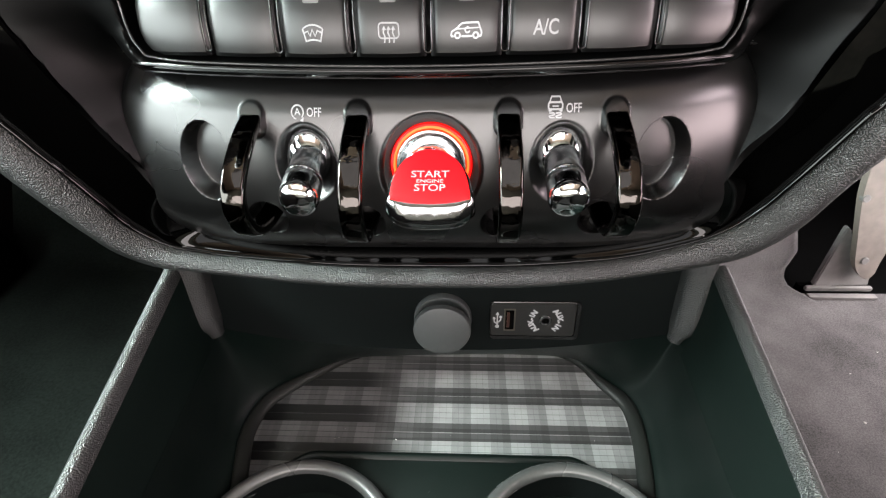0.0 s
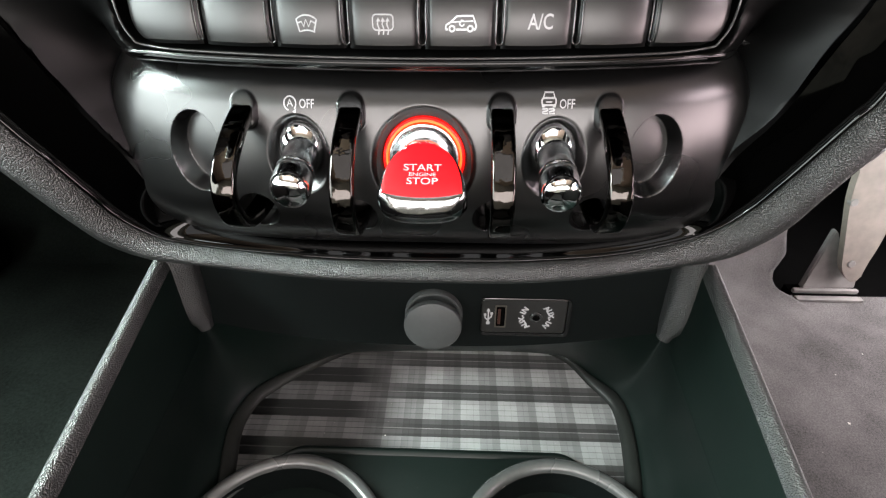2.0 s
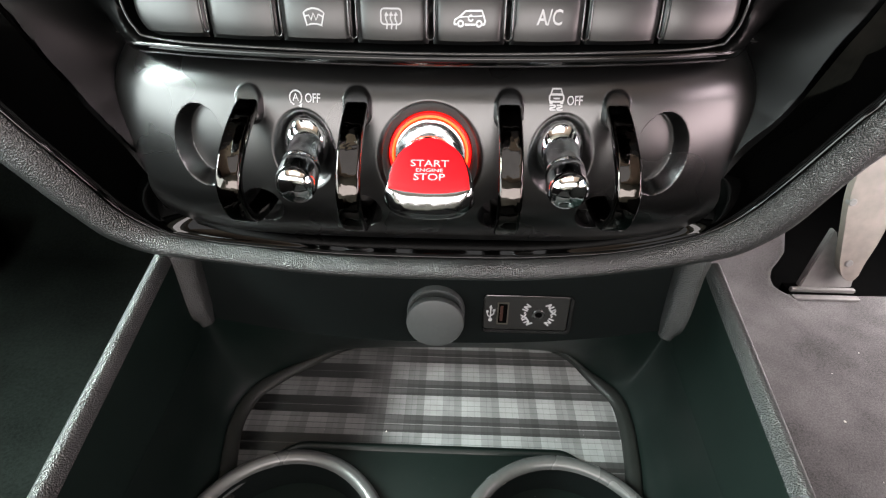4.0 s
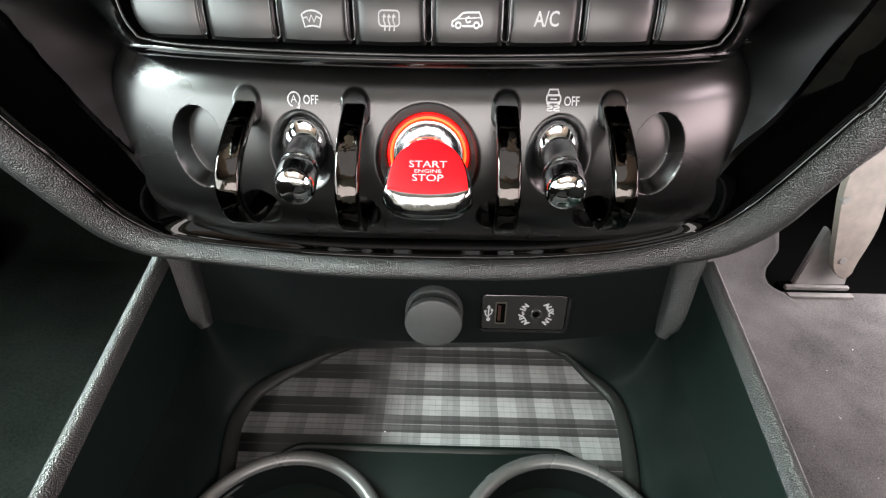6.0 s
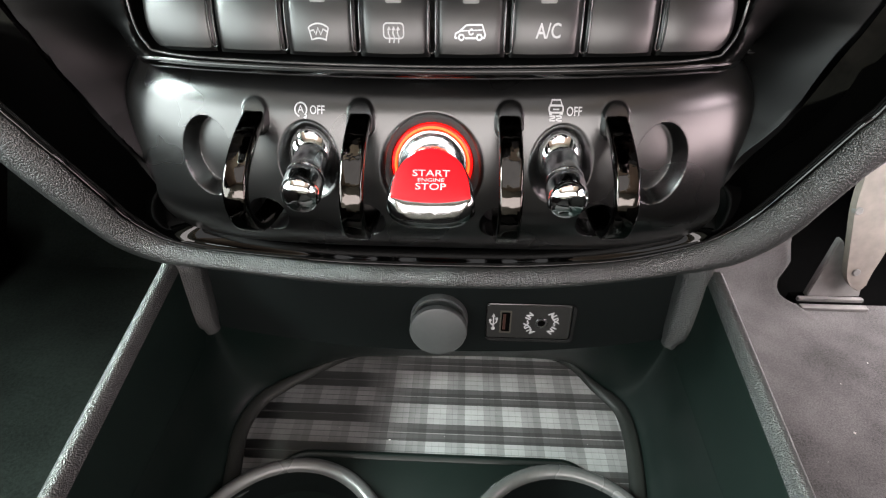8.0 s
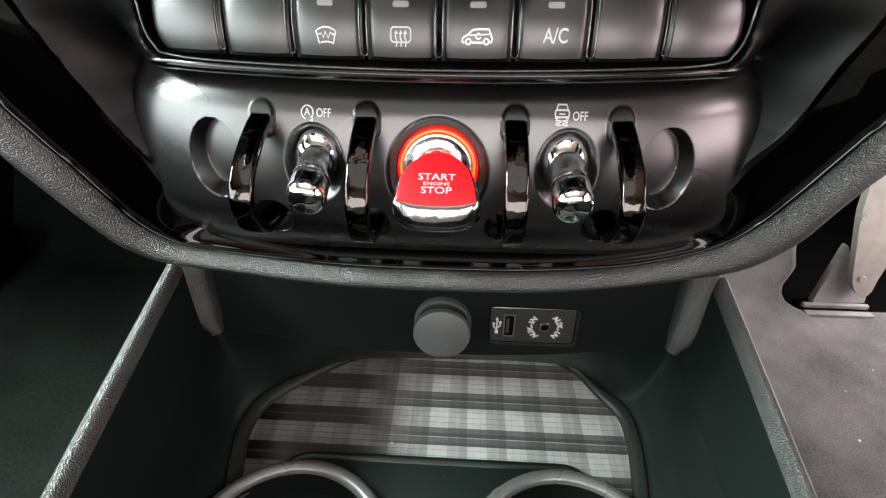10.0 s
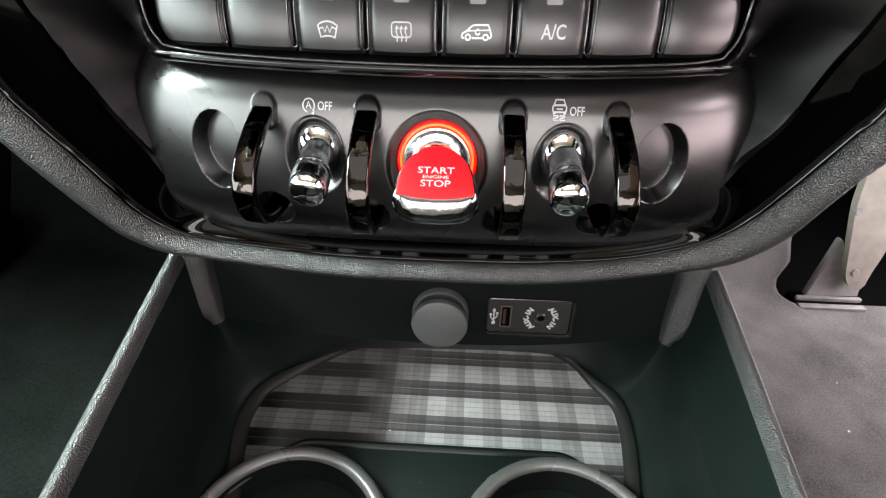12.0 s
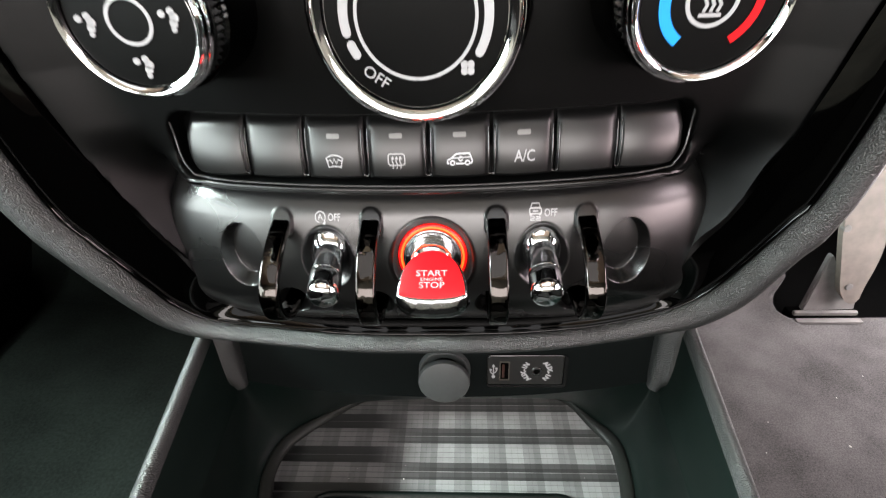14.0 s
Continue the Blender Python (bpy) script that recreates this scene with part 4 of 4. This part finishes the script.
rows = [[on_socket(a, b_, h) for a, b_ in rounded(PX + dx, PZ + dz, w, hh, r)] for w, hh, r, h, dx, dz in
        ((0.0516, 0.0262, 0.0030, -0.001, 0.0013, -0.0015), (0.0516, 0.0262, 0.0030, 0.0014, 0.0013, -0.0015), (0.0508, 0.0254, 0.0028, 0.0020, 0.0011, -0.0012), (0.0492, 0.0238, 0.0022, 0.0018, 0, 0), (0.0488, 0.0234, 0.0020, -0.0005, 0, 0))]
loft(bm, rows, close_u=True)
part("frame", bm, FRAME, media, "raised glossy black frame")
bm = bmesh.new()
rows = [[on_socket(a, b_, h) for a, b_ in rounded(PX, PZ, w, hh, 0.0020)] for w, hh, h in ((0.0484, 0.0230, -0.001), (0.0484, 0.0230, 0.0016), (0.0474, 0.0220, 0.0022))]
loft(bm, rows, close_u=True, cap=True)
plate_part = part("plate", bm, SLATE, media)
UX = 0.0395
bm = bmesh.new()
rows = [[on_socket(a, b_, h) for a, b_ in rounded(UX, PZ, w, hh, 0.0006)] for w, hh, h in ((0.0066, 0.0152, 0.0012), (0.0066, 0.0152, 0.0026), (0.0050, 0.0134, 0.0026), (0.0050, 0.0134, 0.0014))]
loft(bm, rows, close_u=True)
part("usb_port", bm, BRASS, plate_part, "metal rimmed usb port")
bm = bmesh.new()
plate(bm, rounded(UX, PZ, 0.0050, 0.0134, 0.0004), on_socket, 0.0, 0.00235)
part("usb_opening", bm, VOID, plate_part)
bm = bmesh.new()
plate(bm, rounded(UX - 0.0008, PZ, 0.0016, 0.0104, 0.0003), on_socket, 0.0, 0.0026)
part("usb_tongue", bm, TONGUE, plate_part, "dark brown contact tongue")
JX = 0.0598
bm = bmesh.new()
lathe(bm, [(0.0036, 0.001), (0.0036, 0.0030), (0.0032, 0.0034), (0.0022, 0.0033), (0.0018, 0.0018)], on_socket(JX, PZ), TILT_N, 36)
part("audio_jack", bm, EDGE, plate_part)
bm = bmesh.new()
lathe(bm, [(0.0019, 0.001), (0.0019, 0.0030), (0.0003, 0.0030)], on_socket(JX, PZ), TILT_N, 20)
part("jack_hole", bm, VOID, plate_part)


def on_plate(u, v, h=0.0):
    return on_socket(u, v, h + 0.0022)


bm = bmesh.new()
x = 0.0325


def on_usb(u, v, h=0.0):
    return on_plate(0.0325 + (u - 0.0325) * 0.8, PZ + (v - PZ) * 0.8, h)


ribbon(bm, [(x, PZ - 0.0050), (x, PZ + 0.0052)], 0.0009, on_usb)
ribbon(bm, [(x, PZ - 0.0026), (x + 0.0023, PZ - 0.0004), (x + 0.0023, PZ + 0.0022)], 0.0008, on_usb)
ribbon(bm, [(x, PZ - 0.0038), (x - 0.0023, PZ - 0.0014), (x - 0.0023, PZ + 0.0008)], 0.0008, on_usb)
plate(bm, arc(x, PZ - 0.0058, 0.0014, 0, 330, 12), on_usb, -0.0003, 0.00025)
plate(bm, [(x - 0.0013, PZ + 0.0042), (x + 0.0013, PZ + 0.0042), (x, PZ + 0.0068)], on_usb, -0.0003, 0.00025)
plate(bm, rounded(x + 0.0023, PZ + 0.0024, 0.0018, 0.0018, 0.0002), on_usb, -0.0003, 0.00025)
plate(bm, arc(x - 0.0023, PZ + 0.0012, 0.0010, 0, 330, 10), on_usb, -0.0003, 0.00025)
part("usb_symbol", bm, WHITE, plate_part)
bm = bmesh.new()
for letter, a in zip("AUX-IN", (232, 212, 192, 174, 160, 142)):
    lettering(bm, letter, 0.0043, on_plate, bold=0.05, u=JX + 0.0082 * math.cos(radians(a)), v=PZ + 0.0080 * math.sin(radians(a)), turn=a - 90, height=0.00025)
for letter, a in zip("AUX-IN", (48, 28, 8, -10, -24, -44)):
    lettering(bm, letter, 0.0043, on_plate, bold=0.05, u=JX + 0.0082 * math.cos(radians(a)), v=PZ + 0.0080 * math.sin(radians(a)), turn=a - 90, height=0.00025)
part("lettering", bm, WHITE, plate_part)

# ---- footwells ----
def plain(name, lo, hi, mat, label, category, bevel=0.0):
    bm = bmesh.new()
    box(bm, lo, hi, bevel)
    ob = part(name, bm, mat)
    return tagged(ob, label, category, "", "structure")


FLOOR = 0.035
plain("floor", (-0.86, -1.35, FLOOR - 0.06), (0.145, 0.95, FLOOR), CARPET_SHADED, "carpet of the passenger footwell with shade in its colour", "floor")
plain("floor_2", (0.145, -1.35, FLOOR - 0.06), (0.90, 0.550, FLOOR), CARPET, "grey carpet of the driver footwell", "floor")
# well, bulkhead and dashboard underside get their shade from the near-black colour
plain("floor_3", (0.145, 0.550, FLOOR - 0.16), (0.90, 0.95, FLOOR - 0.03), VOID, "well behind the pedal with shade in its colour", "floor")
plain("wall_north", (-0.90, 0.90, FLOOR), (0.90, 0.95, 1.25), VOID, "bulkhead behind the footwells with shade in its colour", "wall")
TOE_EDGE = ((0.44, 0.56), (0.52, 0.548), (0.5418, 0.5276), (0.5465, 0.521), (0.5555, 0.5108), (0.569, 0.5098), (0.5835, 0.5167), (0.5944, 0.5289), (0.6055, 0.5400), (0.6381, 0.5465), (0.70, 0.548), (0.84, 0.552))
TOE_RISE = ((0.44, 0.032), (0.50, 0.033), (0.52, 0.0351), (0.5418, 0.0388), (0.5555, 0.0430), (0.58, 0.051), (0.63, 0.09), (0.70, 0.20), (0.84, 0.48))
bm = bmesh.new()
rows = []
for y in np.linspace(0.44, 0.84, 90):
    edge_x, z = (float(np.interp(y, *zip(*c))) for c in (TOE_EDGE, TOE_RISE))
    row = [(x, y, z) for x in np.linspace(0.15, edge_x - 0.016, 10)]
    drop = max(0.0, z - 0.030)
    lift = min(0.0025, 0.3 * drop)
    for dx, dz, dy in ((-0.011, 0.5 * lift, 0), (-0.006, lift, 0), (-0.002, 0.5 * lift, 0.001), (0.0, -0.004, 0.004), (0.0, -0.010, 0.010)):
        row.append((edge_x + dx, y + dy, max(z + dz, 0.031)))
    row.append((edge_x, y + 0.012, 0.030))
    rows.append(row)
loft(bm, rows)
tagged(part("toe_board", bm, CARPET), "grey carpeted toe board beside the pedal", "carpet", "", "structure")
for s, mat in ((-1, CARPET_SHADED), (1, CARPET)):
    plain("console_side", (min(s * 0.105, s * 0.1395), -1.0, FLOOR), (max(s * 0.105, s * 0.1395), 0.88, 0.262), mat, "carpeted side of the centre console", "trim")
    plain("console_side", (min(s * 0.105, s * 0.1395), 0.250, 0.262), (max(s * 0.105, s * 0.1395), 0.88, 0.40), CABIN, "dark side of the centre console", "trim")
plain("dashboard_underside", (-0.84, 0.24, 0.50), (-0.175, 0.88, 0.54), VOID, "underside of the dashboard with shade in its colour", "trim")
plain("dashboard_underside", (0.175, 0.24, 0.50), (0.84, 0.88, 0.54), VOID, "underside of the dashboard with shade in its colour", "trim")
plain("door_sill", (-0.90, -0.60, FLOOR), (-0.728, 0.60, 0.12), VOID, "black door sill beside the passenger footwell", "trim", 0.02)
bm = bmesh.new()
loft(bm, [[(x, y, z) for y, z in ((0.58, 0.034), (0.62, 0.038), (0.66, 0.060), (0.72, 0.14), (0.80, 0.27), (0.88, 0.42), (0.89, 0.40), (0.89, 0.034))] for x in np.linspace(-0.80, -0.140, 12)], cap=True)
tagged(part("toe_board", bm, CARPET_SHADED), "carpeted toe board of the passenger footwell with shade in its colour", "carpet", "", "structure")
# unseen seat-sized blocks, added to keep side light off tray and floor
for s in (-1, 1):
    plain("seat_light_block", (min(s * 0.30, s * 0.72), -0.72, FLOOR), (max(s * 0.30, s * 0.72), 0.08, 0.49), CABIN, "unseen dark seat-sized block that shades the tray", "seat", 0.03)
plain("console_rear", (-0.138, -1.0, 0.10), (0.138, -0.12, 0.30), CABIN_GREY, "grey rear part of the centre console", "trim")

# ---- pedal ----
pedal = thing("accelerator_pedal", (0.58, 0.55, FLOOR), "worn grey metal pedal on a floor bracket", "pedal")
bm = bmesh.new()
box(bm, (0.531, 0.535, FLOOR), (0.630, 0.5445, FLOOR + 0.006), 0.002)
part("foot_bar", bm, STEEL, pedal, "pale painted metal bar")
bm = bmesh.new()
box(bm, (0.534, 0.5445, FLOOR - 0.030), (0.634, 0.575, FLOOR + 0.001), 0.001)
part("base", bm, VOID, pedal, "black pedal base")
bm = bmesh.new()
box(bm, (0.536, 0.5535, FLOOR), (0.634, 0.5605, FLOOR + 0.008), 0.0025)
part("hinge_bar", bm, STEEL, pedal, "pale painted metal bar")
bm = bmesh.new()
plate(bm, [(0.5518, 0.0033), (0.571, 0.0949), (0.5727, 0.0975), (0.5783, 0.0949), (0.5807, 0.0878), (0.5949, 0.0422), (0.6104, 0.0238), (0.6304, 0.023), (0.6326, 0.0057)], lambda u, v, h=0: Vector((u, 0.566 - h + 0.25 * v, FLOOR + v)), -0.005, 0.005)
bmesh.ops.bevel(bm, geom=bm.edges[:], offset=0.0015, segments=2, affect="EDGES")
part("bracket", bm, STEEL, pedal, "grey metal bracket")
bm = bmesh.new()
lever_line = [(p.x, p.y) for p in spline([(x, z, 0) for x, z in ((0.5538, 0.2377), (0.558, 0.1938), (0.5608, 0.1551), (0.57, 0.114), (0.5782, 0.0796), (0.5855, 0.0521), (0.5982, 0.0345), (0.6096, 0.0278), (0.6183, 0.0337), (0.618, 0.0437), (0.6201, 0.0624), (0.6251, 0.0883), (0.6274, 0.1239), (0.6194, 0.17), (0.6062, 0.2121), (0.6038, 0.2377))], 46)]
plate(bm, lever_line, lambda u, v, h=0: Vector((u, 0.548 - h + 0.25 * v, FLOOR + v)), -0.006, 0.006)
bmesh.ops.bevel(bm, geom=bm.edges[:], offset=0.003, segments=2, affect="EDGES")
part("pedal_lever", bm, PEDAL, pedal, "rounded beige grey lever")
for x, z in ((0.5960, 0.058), (0.566, 0.150)):
    bm = bmesh.new()
    lathe(bm, [(0.0055, 0.0), (0.0055, 0.0070), (0.0045, 0.0078), (0.0005, 0.0078)], (x, 0.548 + 0.25 * z, FLOOR + z), (0, -1, 0.25), 20)
    part("pivot_bolt", bm, STEEL, pedal)

# ---- cabin shell with its openings ----
plain("wall_west", (-0.90, -1.35, 0.035), (-0.80, 0.90, 0.57), CABIN, "dark door trim", "wall")
plain("wall_west_2", (-0.90, -1.35, 1.06), (-0.80, 0.90, 1.25), CABIN, "dark door trim", "wall")
plain("wall_west_3", (-0.90, 0.50, 0.57), (-0.80, 0.90, 1.06), CABIN, "dark door trim", "wall")
plain("wall_west_4", (-0.90, -1.35, 0.57), (-0.80, -0.70, 1.06), CABIN, "dark door trim", "wall")
# gap in the right wall is left for the added fill lamps
plain("wall_east", (0.86, -1.35, 0.95), (0.96, 0.90, 1.25), CABIN, "dark door trim", "wall")
plain("wall_east_2", (0.86, -1.35, 0.035), (0.96, -0.60, 0.95), CABIN, "dark door trim", "wall")
plain("wall_east_3", (0.86, 0.62, 0.035), (0.96, 0.90, 0.95), CABIN, "dark door trim", "wall")
plain("wall_south", (-0.90, -0.82, 0.37), (0.96, -0.74, 0.62), CABIN_WARM, "warm brown rear of the cabin", "wall")
plain("wall_south_2", (-0.90, -0.82, 0.95), (0.96, -0.74, 1.25), CABIN_WARM, "warm upper rear of the cabin", "wall")
plain("wall_south_3", (-0.90, -0.82, 0.035), (0.96, -0.735, 0.37), CABIN, "dark lower rear of the cabin", "wall")
plain("wall_south_4", (-0.90, -0.82, 0.62), (-0.53, -0.74, 0.95), CABIN_WARM, "warm brown rear of the cabin", "wall")
plain("wall_south_5", (0.59, -0.82, 0.62), (0.96, -0.74, 0.95), CABIN_WARM, "warm brown rear of the cabin", "wall")
# the opening in the lining is added to fit the overhead fill
bm = bmesh.new()
box(bm, (-0.90, 0.03, 1.25), (0.96, 0.95, 1.30))
box(bm, (-0.90, -0.90, 1.25), (0.96, -0.59, 1.30))
box(bm, (-0.90, -0.59, 1.25), (-0.48, 0.03, 1.30))
box(bm, (0.36, -0.59, 1.25), (0.96, 0.03, 1.30))
tagged(part("ceiling", bm, ROOF), "warm beige roof lining with an opening added for a fill lamp", "ceiling", "", "structure")

# ---- dust ----
DUST = material("pale_dust", (0.6, 0.58, 0.55), 0.9, var=0.1)
rng = random.Random(4)
bm = bmesh.new()


def flake(x, y, z, r):
    pts = [(x + r * rng.uniform(0.5, 1.1) * math.cos(a), y + r * rng.uniform(0.5, 1.1) * math.sin(a)) for a in [2 * math.pi * k / 6 for k in range(6)]]
    plate(bm, pts, lambda u, v, h: Vector((u, v, z + h)), 0.0, r * 0.4)


flake(-0.0285, 0.1625, MAT_Z, 0.0006)
for _ in range(16):
    flake(rng.uniform(-0.012, 0.060), rng.uniform(0.110, 0.146), 0.2783, rng.uniform(0.00008, 0.00018))
for _ in range(10):
    flake(rng.uniform(-0.09, 0.10), rng.uniform(0.16, 0.20), MAT_Z, rng.uniform(0.00008, 0.00016))
flake(0.483, 0.331, FLOOR, 0.0017)
for _ in range(8):
    flake(rng.uniform(0.30, 0.60), rng.uniform(0.25, 0.50), FLOOR, rng.uniform(0.0004, 0.0010))
tagged(part("dust", bm, DUST), "tiny pale dust flecks on mat and carpet", "dust", "", "stuff")
